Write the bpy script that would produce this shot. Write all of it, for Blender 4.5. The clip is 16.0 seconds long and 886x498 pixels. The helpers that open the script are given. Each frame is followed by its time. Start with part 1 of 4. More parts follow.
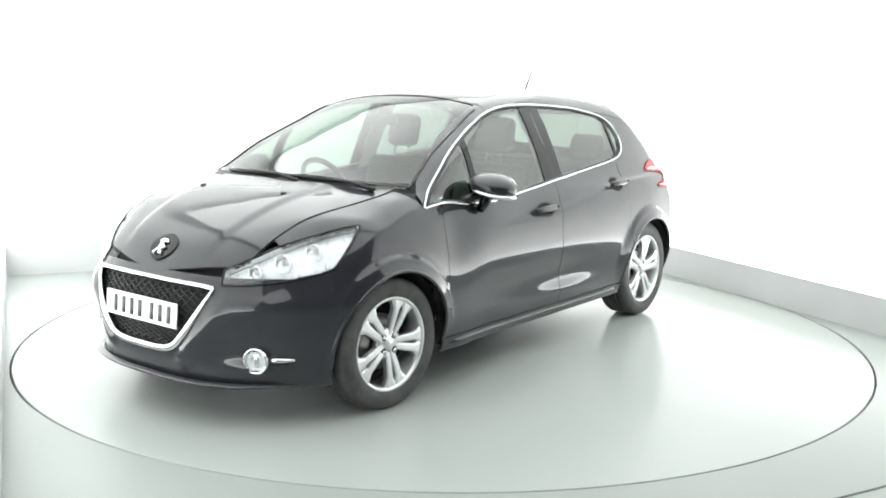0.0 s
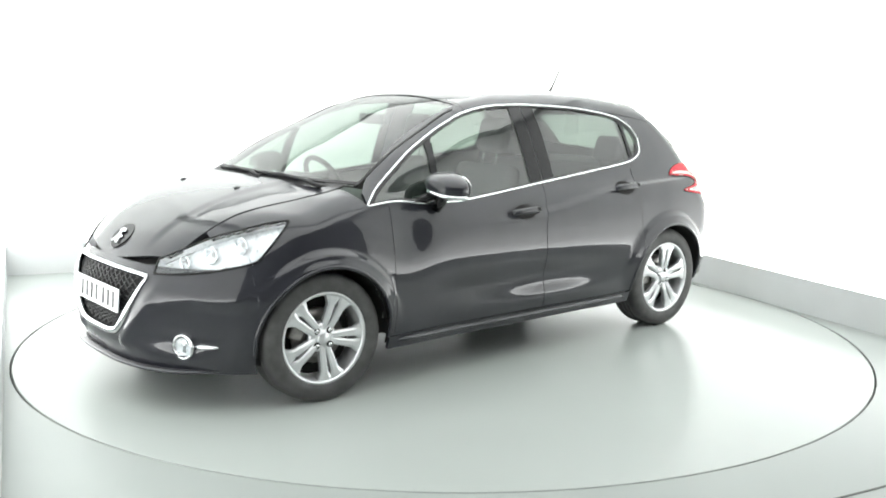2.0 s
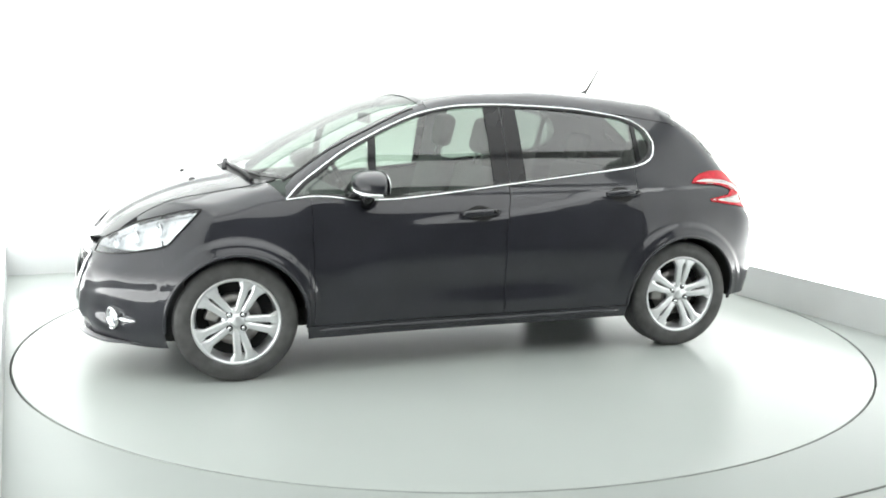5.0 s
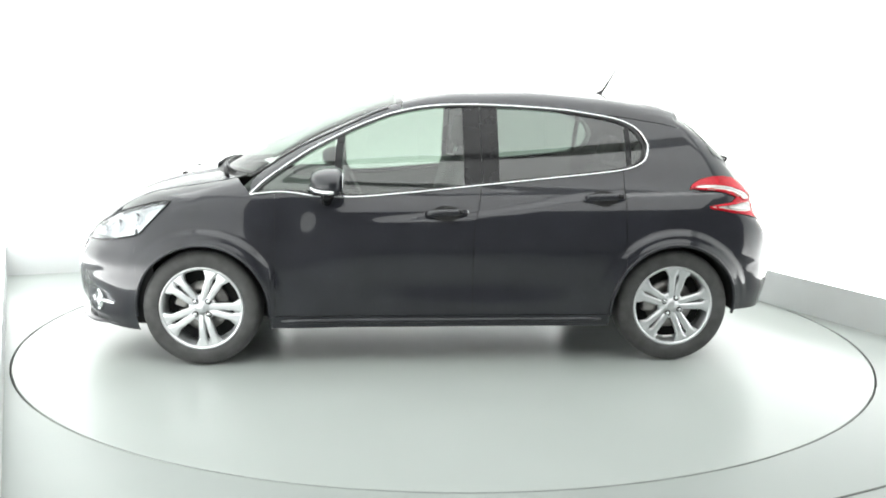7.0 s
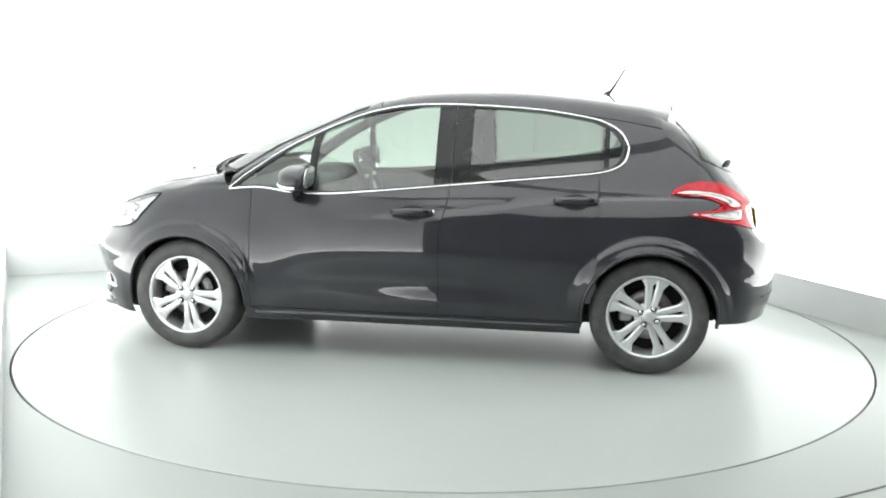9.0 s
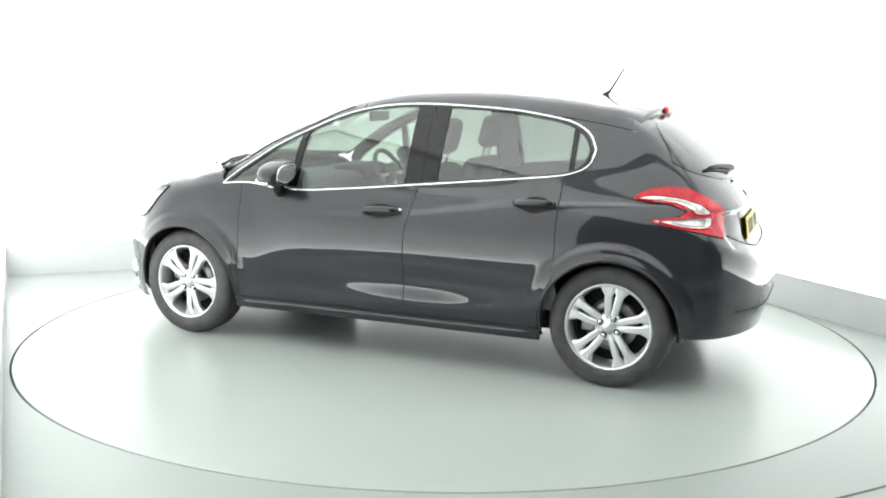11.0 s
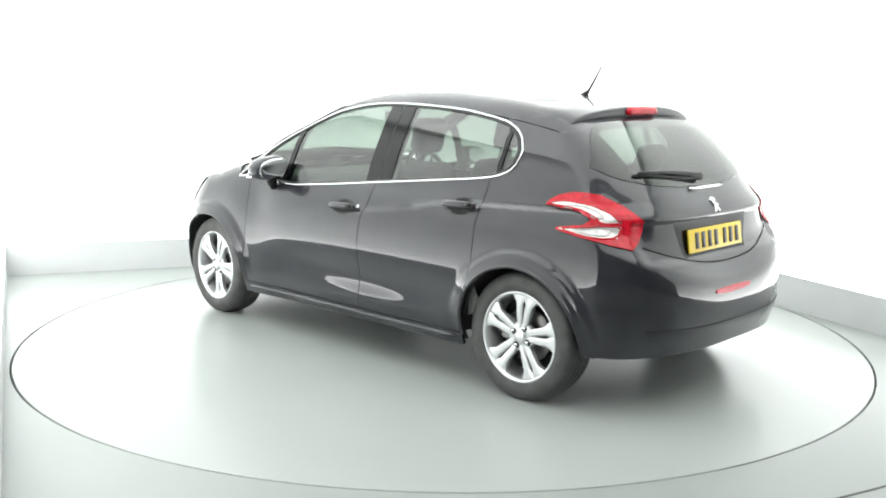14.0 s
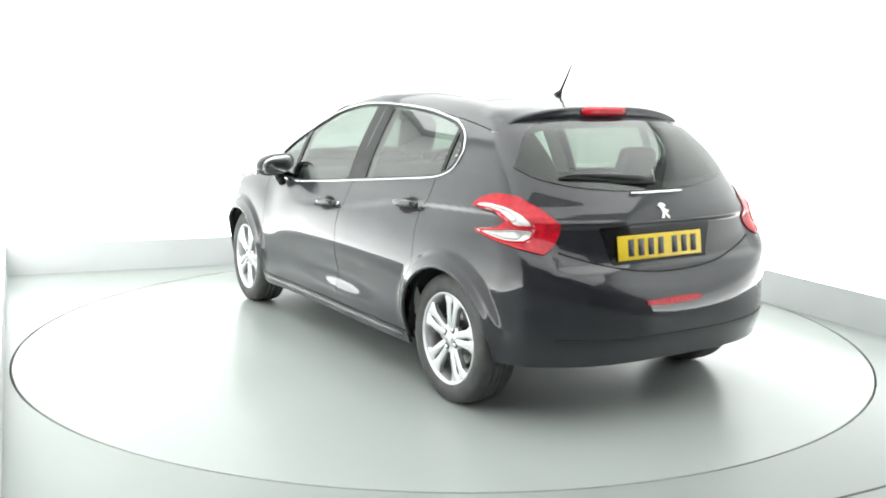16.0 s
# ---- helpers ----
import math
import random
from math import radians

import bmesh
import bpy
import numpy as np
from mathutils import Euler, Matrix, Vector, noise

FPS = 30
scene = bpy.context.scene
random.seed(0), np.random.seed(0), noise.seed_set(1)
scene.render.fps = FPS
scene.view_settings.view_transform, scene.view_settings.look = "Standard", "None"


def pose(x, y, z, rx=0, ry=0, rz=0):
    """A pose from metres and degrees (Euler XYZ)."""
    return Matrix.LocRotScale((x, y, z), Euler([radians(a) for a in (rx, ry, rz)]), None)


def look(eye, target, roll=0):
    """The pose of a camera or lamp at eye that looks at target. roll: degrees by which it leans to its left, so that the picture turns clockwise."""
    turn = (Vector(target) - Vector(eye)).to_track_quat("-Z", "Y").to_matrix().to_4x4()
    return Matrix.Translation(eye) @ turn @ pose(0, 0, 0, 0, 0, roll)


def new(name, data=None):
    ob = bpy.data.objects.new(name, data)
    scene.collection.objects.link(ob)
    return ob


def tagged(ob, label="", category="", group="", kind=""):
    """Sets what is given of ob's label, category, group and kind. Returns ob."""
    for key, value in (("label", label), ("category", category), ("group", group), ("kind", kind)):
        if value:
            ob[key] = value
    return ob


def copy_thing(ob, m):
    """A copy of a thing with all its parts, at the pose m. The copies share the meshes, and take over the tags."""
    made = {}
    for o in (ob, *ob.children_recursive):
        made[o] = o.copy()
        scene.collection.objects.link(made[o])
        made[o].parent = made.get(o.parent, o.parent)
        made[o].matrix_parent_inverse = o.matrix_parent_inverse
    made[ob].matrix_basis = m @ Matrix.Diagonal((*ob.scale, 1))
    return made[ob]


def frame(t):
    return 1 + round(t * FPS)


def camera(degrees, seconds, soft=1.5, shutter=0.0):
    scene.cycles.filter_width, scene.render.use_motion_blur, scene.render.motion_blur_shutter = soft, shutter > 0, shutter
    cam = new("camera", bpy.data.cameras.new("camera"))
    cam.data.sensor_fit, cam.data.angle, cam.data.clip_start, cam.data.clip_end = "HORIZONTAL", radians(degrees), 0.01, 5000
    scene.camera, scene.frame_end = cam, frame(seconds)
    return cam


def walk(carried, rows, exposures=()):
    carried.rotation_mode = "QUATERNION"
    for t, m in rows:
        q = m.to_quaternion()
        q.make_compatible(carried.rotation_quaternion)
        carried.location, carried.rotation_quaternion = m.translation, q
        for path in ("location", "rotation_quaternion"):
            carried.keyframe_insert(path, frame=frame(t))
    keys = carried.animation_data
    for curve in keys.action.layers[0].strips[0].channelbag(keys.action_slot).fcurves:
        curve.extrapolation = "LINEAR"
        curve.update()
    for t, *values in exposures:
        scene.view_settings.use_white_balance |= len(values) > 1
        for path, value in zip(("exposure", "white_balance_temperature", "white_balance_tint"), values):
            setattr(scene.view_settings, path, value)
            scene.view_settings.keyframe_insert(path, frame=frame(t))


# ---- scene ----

# ---- camera: fixed, in the open side of the booth ----
cam = camera(49.17, 16.0, soft=1.9)
EYE = (0.0, -5.837, 1.4815)
TILT, PAN, ROLL = 0.1662, -0.0017, 0.854
AIM = (EYE[0] + math.sin(PAN) * math.cos(TILT), EYE[1] + math.cos(PAN) * math.cos(TILT), EYE[2] - math.sin(TILT))
walk(cam, [(0.0, look(EYE, AIM, ROLL)), (16.0, look(EYE, AIM, ROLL))], exposures=[(0.0, 0.0), (16.0, 0.0)])

# ---- world: dim room air outside the booth ----
world = bpy.data.worlds.new("world")
scene.world = world
world.use_nodes = True
world.node_tree.nodes["Background"].inputs[0].default_value = (0.8, 0.9, 0.88, 1)
world.node_tree.nodes["Background"].inputs[1].default_value = 0.12
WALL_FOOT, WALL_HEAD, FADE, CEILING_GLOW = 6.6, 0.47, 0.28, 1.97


# ---- materials ----
def shade(name, color, rough=0.5, metal=0.0, coat=0.0, spec=0.5, vary=0.0, scale=8.0, bump=0.0, bump_scale=60.0, rvary=0.0, trans=0.0, glow=0.0, detail=6.0):
    """A principled material with stains at one scale and fine relief at another."""
    m = bpy.data.materials.new(name)
    m.use_nodes = True
    nt = m.node_tree
    b = nt.nodes["Principled BSDF"]
    b.inputs["Base Color"].default_value = (*color, 1)
    b.inputs["Roughness"].default_value = rough
    b.inputs["Metallic"].default_value = metal
    b.inputs["Coat Weight"].default_value = coat
    b.inputs["Coat Roughness"].default_value = 0.02
    b.inputs["Specular IOR Level"].default_value = spec
    b.inputs["Transmission Weight"].default_value = trans
    if glow:
        b.inputs["Emission Color"].default_value = (*color, 1)
        b.inputs["Emission Strength"].default_value = glow
    co = nt.nodes.new("ShaderNodeTexCoord")
    if vary or rvary:
        n1 = nt.nodes.new("ShaderNodeTexNoise")
        n1.inputs["Scale"].default_value = scale
        n1.inputs["Detail"].default_value = detail
        nt.links.new(co.outputs["Object"], n1.inputs["Vector"])
        if vary:
            r = nt.nodes.new("ShaderNodeMapRange")
            r.inputs[1].default_value, r.inputs[2].default_value = 0.15, 0.85
            r.inputs[3].default_value, r.inputs[4].default_value = 1 - 1.7 * vary, 1 + 1.7 * vary
            nt.links.new(n1.outputs["Fac"], r.inputs[0])
            h = nt.nodes.new("ShaderNodeHueSaturation")
            h.inputs["Color"].default_value = (*color, 1)
            nt.links.new(r.outputs[0], h.inputs["Value"])
            nt.links.new(h.outputs[0], b.inputs["Base Color"])
        if rvary:
            r = nt.nodes.new("ShaderNodeMapRange")
            r.inputs[1].default_value, r.inputs[2].default_value = 0.3, 0.7
            r.inputs[3].default_value, r.inputs[4].default_value = max(rough - rvary, 0.02), rough + rvary
            nt.links.new(n1.outputs["Fac"], r.inputs[0])
            nt.links.new(r.outputs[0], b.inputs["Roughness"])
    if bump:
        n2 = nt.nodes.new("ShaderNodeTexNoise")
        n2.inputs["Scale"].default_value = bump_scale
        n2.inputs["Detail"].default_value = 4
        nt.links.new(co.outputs["Object"], n2.inputs["Vector"])
        bp = nt.nodes.new("ShaderNodeBump")
        bp.inputs["Strength"].default_value = bump
        bp.inputs["Distance"].default_value = 0.002
        nt.links.new(n2.outputs["Fac"], bp.inputs["Height"])
        nt.links.new(bp.outputs[0], b.inputs["Normal"])
    return m


def sheet_glass(name, tint, gloss=0.08, edge=0.75):
    """A thin pane: straight through, with a mirror gloss that grows towards the edge."""
    m = bpy.data.materials.new(name)
    m.use_nodes = True
    nt = m.node_tree
    nt.nodes.remove(nt.nodes["Principled BSDF"])
    out = nt.nodes["Material Output"]
    t, g = nt.nodes.new("ShaderNodeBsdfTransparent"), nt.nodes.new("ShaderNodeBsdfGlossy")
    t.inputs[0].default_value = (*tint, 1)
    g.inputs["Roughness"].default_value = 0.01
    f, mix = nt.nodes.new("ShaderNodeLayerWeight"), nt.nodes.new("ShaderNodeMixShader")
    f.inputs[0].default_value = 0.5
    pw, ma = nt.nodes.new("ShaderNodeMath"), nt.nodes.new("ShaderNodeMath")
    pw.operation, ma.operation = "POWER", "MULTIPLY_ADD"
    pw.inputs[1].default_value = 3.2
    ma.inputs[1].default_value, ma.inputs[2].default_value = edge, gloss
    nt.links.new(f.outputs["Facing"], pw.inputs[0])
    nt.links.new(pw.outputs[0], ma.inputs[0])
    nt.links.new(ma.outputs[0], mix.inputs[0])
    nt.links.new(t.outputs[0], mix.inputs[1])
    nt.links.new(g.outputs[0], mix.inputs[2])
    nt.links.new(mix.outputs[0], out.inputs[0])
    return m


def foot_glow(name, color):
    """A white wall panel whose painted-in glow stands for a foot strip's light: it falls off with height."""
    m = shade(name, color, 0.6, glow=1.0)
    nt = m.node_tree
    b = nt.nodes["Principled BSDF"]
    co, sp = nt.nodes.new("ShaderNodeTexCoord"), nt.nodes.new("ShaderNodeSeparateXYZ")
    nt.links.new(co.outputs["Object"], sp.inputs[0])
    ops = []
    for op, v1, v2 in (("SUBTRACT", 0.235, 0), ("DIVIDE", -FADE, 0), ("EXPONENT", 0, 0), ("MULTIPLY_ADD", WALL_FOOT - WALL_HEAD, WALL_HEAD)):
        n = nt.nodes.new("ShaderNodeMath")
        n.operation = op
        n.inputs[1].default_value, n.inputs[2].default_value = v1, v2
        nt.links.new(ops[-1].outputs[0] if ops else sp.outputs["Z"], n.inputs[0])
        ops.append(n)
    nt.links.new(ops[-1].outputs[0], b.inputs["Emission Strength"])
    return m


PAINT = shade("black_paint", (0.0135, 0.0142, 0.0190), 0.40, 0.0, 1.0, 0.15, vary=0.2, scale=3)
PAINT.node_tree.nodes["Principled BSDF"].inputs["Coat IOR"].default_value = 1.53
PLASTIC = shade("black_plastic", (0.018, 0.018, 0.019), 0.5, bump=0.3, bump_scale=300, vary=0.2)
GLOSSBLACK = shade("gloss_black", (0.008, 0.008, 0.009), 0.10, vary=0.2, spec=0.3)
RUBBER = shade("tyre_rubber", (0.056, 0.056, 0.055), 0.62, bump=0.4, bump_scale=90, vary=0.3, scale=14)
# liner black, also put in as the shade behind gaps and in recesses
LINER_SHADE = shade("wheel_liner", (0.010, 0.010, 0.010), 0.9, vary=0.3)
CHROME = shade("chrome", (0.72, 0.73, 0.74), 0.10, 1.0, rvary=0.04)
ALLOY = shade("alloy", (0.67, 0.68, 0.69), 0.31, 0.72, vary=0.02, scale=20)
STEEL = shade("brake_steel", (0.30, 0.29, 0.28), 0.4, 1.0, vary=0.3, scale=20)
GLASS = sheet_glass("window_glass", (0.45, 0.52, 0.47), 0.10)
# darker copy of the window glass, for the rear doors and quarters
DARKGLASS = sheet_glass("darker_window_glass", (0.29, 0.335, 0.305), 0.10)
SCREENGLASS = sheet_glass("windscreen_glass", (0.43, 0.505, 0.455), 0.08, 0.55)
REARGLASS = sheet_glass("rear_glass", (0.34, 0.40, 0.355), 0.06)
LENS = sheet_glass("lamp_lens", (0.95, 0.97, 0.98), 0.06)
REFLECTOR = shade("lamp_reflector", (0.86, 0.87, 0.88), 0.32, 0.25, rvary=0.08, scale=30)
RED = shade("red_lens", (0.46, 0.006, 0.018), 0.16, 0.0, 0.15, 0.35, vary=0.25, scale=40)
CLEAR = shade("clear_lens", (0.60, 0.59, 0.58), 0.14, 0.3, 1.0, vary=0.22, scale=45)
WHITEPLATE = shade("white_plate", (0.80, 0.81, 0.80), 0.3, vary=0.03)
YELLOWPLATE = shade("yellow_plate", (0.78, 0.56, 0.03), 0.3, vary=0.04)
INK = shade("plate_ink", (0.05, 0.05, 0.05), 0.4, vary=0.1)
CLOTH = shade("seat_cloth", (0.095, 0.098, 0.10), 0.9, bump=0.6, bump_scale=400, vary=0.25, scale=30)
DOORCARD = shade("grey_door_card", (0.17, 0.175, 0.17), 0.7, bump=0.4, bump_scale=250, vary=0.15)
TRIM = shade("dark_trim", (0.055, 0.056, 0.058), 0.6, bump=0.4, bump_scale=250, vary=0.2)
LINING = shade("roof_lining", (0.48, 0.48, 0.465), 0.9, vary=0.06)
# one floor in two tones: deck lifted, surround darkened, to even out its light
FLOOR = shade("epoxy_floor", (0.328, 0.352, 0.338), 0.25, vary=0.03, scale=0.8, detail=2.0, spec=0.20)
OUTFLOOR = shade("outer_floor_dimmed", (0.272, 0.294, 0.281), 0.30, vary=0.025, scale=0.7, detail=2.0, spec=0.10)
SKIRT = shade("grey_skirting", (0.56, 0.575, 0.575), 0.5, vary=0.04, scale=2.5, bump=0.1)
PANEL = foot_glow("foot_glow_panel", (0.985, 1.0, 0.99))
CEIL = shade("ceiling_white", (0.62, 0.64, 0.63), 0.7, vary=0.03, scale=2)
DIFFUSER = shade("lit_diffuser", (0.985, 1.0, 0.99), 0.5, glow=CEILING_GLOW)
OUTER = shade("hall_paint", (0.70, 0.71, 0.715), 0.8, vary=0.1, scale=2)
GAP = shade("turntable_gap", (0.05, 0.055, 0.05), 0.6, vary=0.2)


# ---- mesh helpers ----
def obj(name, bm, mat, parent=None, label="", smooth=True):
    me = bpy.data.meshes.new(name)
    bm.to_mesh(me)
    bm.free()
    for mm in (mat if isinstance(mat, (list, tuple)) else (mat,)):
        me.materials.append(mm)
    if smooth:
        for p in me.polygons:
            p.use_smooth = True
    ob = new(name, me)
    if parent is not None:
        ob.parent = parent
    if label:
        tagged(ob, label)
    return ob


def part(name, bm, mat, parent, label="", smooth=True):
    return obj(name, bm, mat, parent, label, smooth)


def hug(ob):
    """Gives a panel of the form the form's own normals, so that neighbours run on smoothly."""
    co = np.array([v.co for v in ob.data.vertices])
    ob.data.normals_split_custom_set_from_vertices([tuple(k) for k in normals(co)])
    return ob


def box(bm, a, b, bevel=0.0, m=None):
    """An axis-aligned block from corner a to corner b, with rounded edges."""
    r = bmesh.ops.create_cube(bm, size=1.0)
    vs = r["verts"]
    for v in vs:
        v.co = Vector([(a[i] + b[i]) / 2 + v.co[i] * (b[i] - a[i]) for i in range(3)])
    if bevel:
        es = list({e for v in vs for e in v.link_edges})
        out = bmesh.ops.bevel(bm, geom=es, offset=bevel, segments=3, affect="EDGES", profile=0.5)
        vs = list({v for f in out["faces"] for v in f.verts} | {v for v in vs if v.is_valid})
    if m is not None:
        for v in vs:
            v.co = m @ v.co
    return bm


def tube(bm, pts, r, n=8, closed=False, flat=1.0, ups=None):
    """A bar along points; flat squeezes it along the given up directions."""
    pts = [Vector(p) for p in pts]
    rings, k = [], len(pts)
    for i, p in enumerate(pts):
        a = pts[(i - 1) % k] if (closed or i) else p
        b = pts[(i + 1) % k] if (closed or i < k - 1) else p
        d = (b - a).normalized()
        up = Vector(ups[i]) if ups is not None else Vector((0, 0, 1))
        if abs(d.dot(up)) > 0.95:
            up = Vector((0, 1, 0))
        s = d.cross(up).normalized()
        u = s.cross(d).normalized()
        rr = r[i] if isinstance(r, (list, tuple)) else r
        rings.append([bm.verts.new(p + s * rr * math.cos(2 * math.pi * j / n) + u * rr * flat * math.sin(2 * math.pi * j / n)) for j in range(n)])
    for i in range(k if closed else k - 1):
        A, B = rings[i], rings[(i + 1) % k]
        for j in range(n):
            bm.faces.new((A[j], A[(j + 1) % n], B[(j + 1) % n], B[j]))
    if not closed:
        bm.faces.new(rings[0][::-1])
        bm.faces.new(rings[-1])
    return bm


def lathe(bm, prof, n=64, axis="y", closed=False):
    """Turns a profile of (radius, offset) about the y axis."""
    rings = []
    for r, o in prof:
        rings.append([bm.verts.new((r * math.cos(2 * math.pi * j / n), o, r * math.sin(2 * math.pi * j / n))) for j in range(n)])
    for i in range(len(rings) if closed else len(rings) - 1):
        A, B = rings[i], rings[(i + 1) % len(rings)]
        for j in range(n):
            bm.faces.new((A[j], A[(j + 1) % n], B[(j + 1) % n], B[j]))
    bmesh.ops.recalc_face_normals(bm, faces=bm.faces)
    return bm


# ---- the car's outer form: one smooth solid that all its panels lie on ----
def spline(*knots):
    """A smooth curve through (x, value) knots, with no overshoot."""
    k = sorted(knots)
    xs, ys = np.array([p[0] for p in k], float), np.array([p[1] for p in k], float)
    h, dl = np.diff(xs), np.diff(ys) / np.diff(xs)
    m = np.zeros(len(xs))
    m[0], m[-1] = dl[0], dl[-1]
    for i in range(1, len(xs) - 1):
        if dl[i - 1] * dl[i] > 0:
            w1, w2 = 2 * h[i] + h[i - 1], h[i] + 2 * h[i - 1]
            m[i] = (w1 + w2) / (w1 / dl[i - 1] + w2 / dl[i])

    def f(x):
        x = np.clip(np.asarray(x, float), xs[0], xs[-1])
        i = np.clip(np.searchsorted(xs, x) - 1, 0, len(xs) - 2)
        t = (x - xs[i]) / h[i]
        return ((1 + 2 * t) * (1 - t) ** 2 * ys[i] + t * (1 - t) ** 2 * h[i] * m[i] + t * t * (3 - 2 * t) * ys[i + 1] + t * t * (t - 1) * h[i] * m[i + 1])
    return f


def smax(a, b, k):
    h = np.maximum(k - np.abs(a - b), 0) / k
    return np.maximum(a, b) + h * h * k * 0.25


def step(a, b, x):
    t = np.clip((np.asarray(x, float) - a) / (b - a), 0, 1)
    return t * t * (3 - 2 * t)


HUB_F, HUB_R, HUB_Z, TYRE_R, ARCH_R = 1.269, -1.269, 0.305, 0.311, 0.352
TOP = spline((-1.50, 1.345), (-1.42, 1.366), (-1.338, 1.388), (-1.159, 1.426), (-1.016, 1.449), (-0.805, 1.469), (-0.457, 1.486), (-0.113, 1.478), (0.1, 1.457),
             (0.25, 1.431), (0.40, 1.394), (0.62, 1.309), (0.92, 1.175), (1.24, 1.016), (1.30, 1.0), (1.42, 0.975), (1.58, 0.925), (1.74, 0.853), (1.88, 0.762), (1.96, 0.68), (2.02, 0.58))
SECTION = spline((0.10, 0.785), (0.2, 0.818), (0.3, 0.842), (0.45, 0.862), (0.58, 0.868), (0.70, 0.861), (0.80, 0.846), (0.90, 0.812), (0.96, 0.780),
                 (1.10, 0.722), (1.25, 0.648), (1.38, 0.570), (1.5, 0.48))
PLAN = spline((-1.95, 0.90), (-1.6, 0.95), (-1.27, 0.985), (-0.6, 1.0), (0.5, 1.0), (1.0, 0.995), (1.27, 0.985), (1.6, 0.965), (2.05, 0.93))
NOSE = spline((0.10, 1.96), (0.2, 2.0), (0.3, 2.025), (0.45, 2.035), (0.56, 2.025), (0.66, 1.985), (0.74, 1.935), (0.9, 1.80), (1.2, 1.5))
TAIL = spline((0.10, 1.88), (0.18, 1.92), (0.30, 1.945), (0.40, 1.972), (0.48, 1.975), (0.55, 1.967), (0.59, 1.951), (0.63, 1.922), (0.67, 1.893), (0.72, 1.872), (0.80, 1.857), (0.87, 1.845), (0.92, 1.820), (1.05, 1.715),
              (1.16, 1.608), (1.27, 1.478), (1.32, 1.412), (1.36, 1.36), (1.45, 1.20))
CREASE = spline((-1.5, 0.930), (-1.1, 0.918), (-0.75, 0.902), (-0.45, 0.855), (-0.13, 0.81), (0.3, 0.785), (0.9, 0.77))


def half_width(x, z):
    w = SECTION(z + 0.09 * np.exp(-((x - 0.80) / 0.17) ** 2) * step(0.95, 0.7, z)) * PLAN(x)
    # rounded lips round the wheel arches
    for hx in (HUB_F, HUB_R):
        r = np.hypot(x - hx, z - HUB_Z)
        w = w + 0.014 * np.exp(-((r - ARCH_R) / 0.030) ** 2) * step(0.2, 0.35, z)
        w = w + 0.021 * step(ARCH_R + 0.088, ARCH_R + 0.046, r) * step(0.26, 0.50, z)
    # hollow low in the doors, swelling out to the sill
    w = w - 0.020 * np.exp(-((x + 0.05) / 0.62) ** 2) * np.exp(-((z - 0.45) / 0.085) ** 2)
    w = w + 0.014 * np.exp(-((x + 0.28) / 0.34) ** 2) * np.exp(-((z - 0.335) / 0.05) ** 2)
    # shoulder crease towards the tail lamp
    w = w - 0.015 * step(-0.009, 0.011, z - CREASE(x)) * step(0.55, 0.0, x)
    return w


def form(x, y, z):
    y = np.abs(y)
    side = (y - half_width(x, z)) * 0.96
    xe = x + 0.23 * (y / 0.72) ** 3 * step(-0.1, 0.6, x) * (1 - 0.6 * step(1.25, 1.6, x))
    top = (z - TOP(xe) + (0.15 - 0.11 * step(0.2, 0.9, x)) * y * y) * 0.9
    front = (x - NOSE(z) + 0.30 * (y / 0.72) ** 2.9) * 0.8
    # folds of the front bumper: a swelling under the lamps, a pocket round each fog lamp
    front = front - 0.014 * np.exp(-((z - 0.50 - 0.10 * (y - 0.4)) / 0.045) ** 2) * step(0.38, 0.50, y)
    front = front + 0.024 * np.exp(-((y - 0.55) / 0.13) ** 2 - ((z - 0.335) / 0.055) ** 2)
    # a ridge that runs along the grille's flank and turns out under the lamp
    q = np.clip(((y - 0.27) * 0.215 + (z - 0.30) * 0.26) / (0.215 ** 2 + 0.26 ** 2), 0, 1)
    d1 = np.hypot(y - 0.27 - 0.215 * q, z - 0.30 - 0.26 * q)
    d2 = np.hypot(np.clip(np.abs(y - 0.56) - 0.06, 0, 9) * 0.6, z - 0.56)
    front = front - 0.015 * (np.exp(-8 * (d1 / 0.040) ** 2) + np.exp(-8 * (d2 / 0.040) ** 2)) ** 0.125
    # the bumper's shelf rises towards the corners like a smile
    rear = (-x - TAIL(z - 0.15 * (y / 0.72) ** 2 * step(0.42, 0.56, z) * step(0.98, 0.80, z)) + 0.165 * (y / 0.72) ** 3.4) * 0.8
    # the tailgate's lower face lies back under a crease
    rear = rear + 0.014 * step(0.902, 0.868, z) * step(0.69, 0.73, z) * step(0.68, 0.58, y)
    g = smax(side, top, 0.05)
    g = smax(g, front, 0.07)
    return smax(g, rear, 0.07)


def march(o, d, far):
    """The outermost points at which rays from inside points o along d leave the form."""
    o, d = np.asarray(o, float), np.asarray(d, float)
    lo, hi = np.zeros(o.shape[:-1]), np.full(o.shape[:-1], far)
    for _ in range(34):
        mid = (lo + hi) / 2
        p = o + d * mid[..., None]
        out = form(p[..., 0], p[..., 1], p[..., 2]) > 0
        hi, lo = np.where(out, mid, hi), np.where(out, lo, mid)
    return o + d * ((lo + hi) / 2)[..., None]


def normals(p, e=1e-3):
    x, y, z = p[..., 0], p[..., 1], p[..., 2]
    g = np.stack([form(x + e, y, z) - form(x - e, y, z), form(x, y + e, z) - form(x, y - e, z), form(x, y, z + e) - form(x, y, z - e)], -1)
    return g / np.maximum(np.linalg.norm(g, axis=-1, keepdims=True), 1e-9)


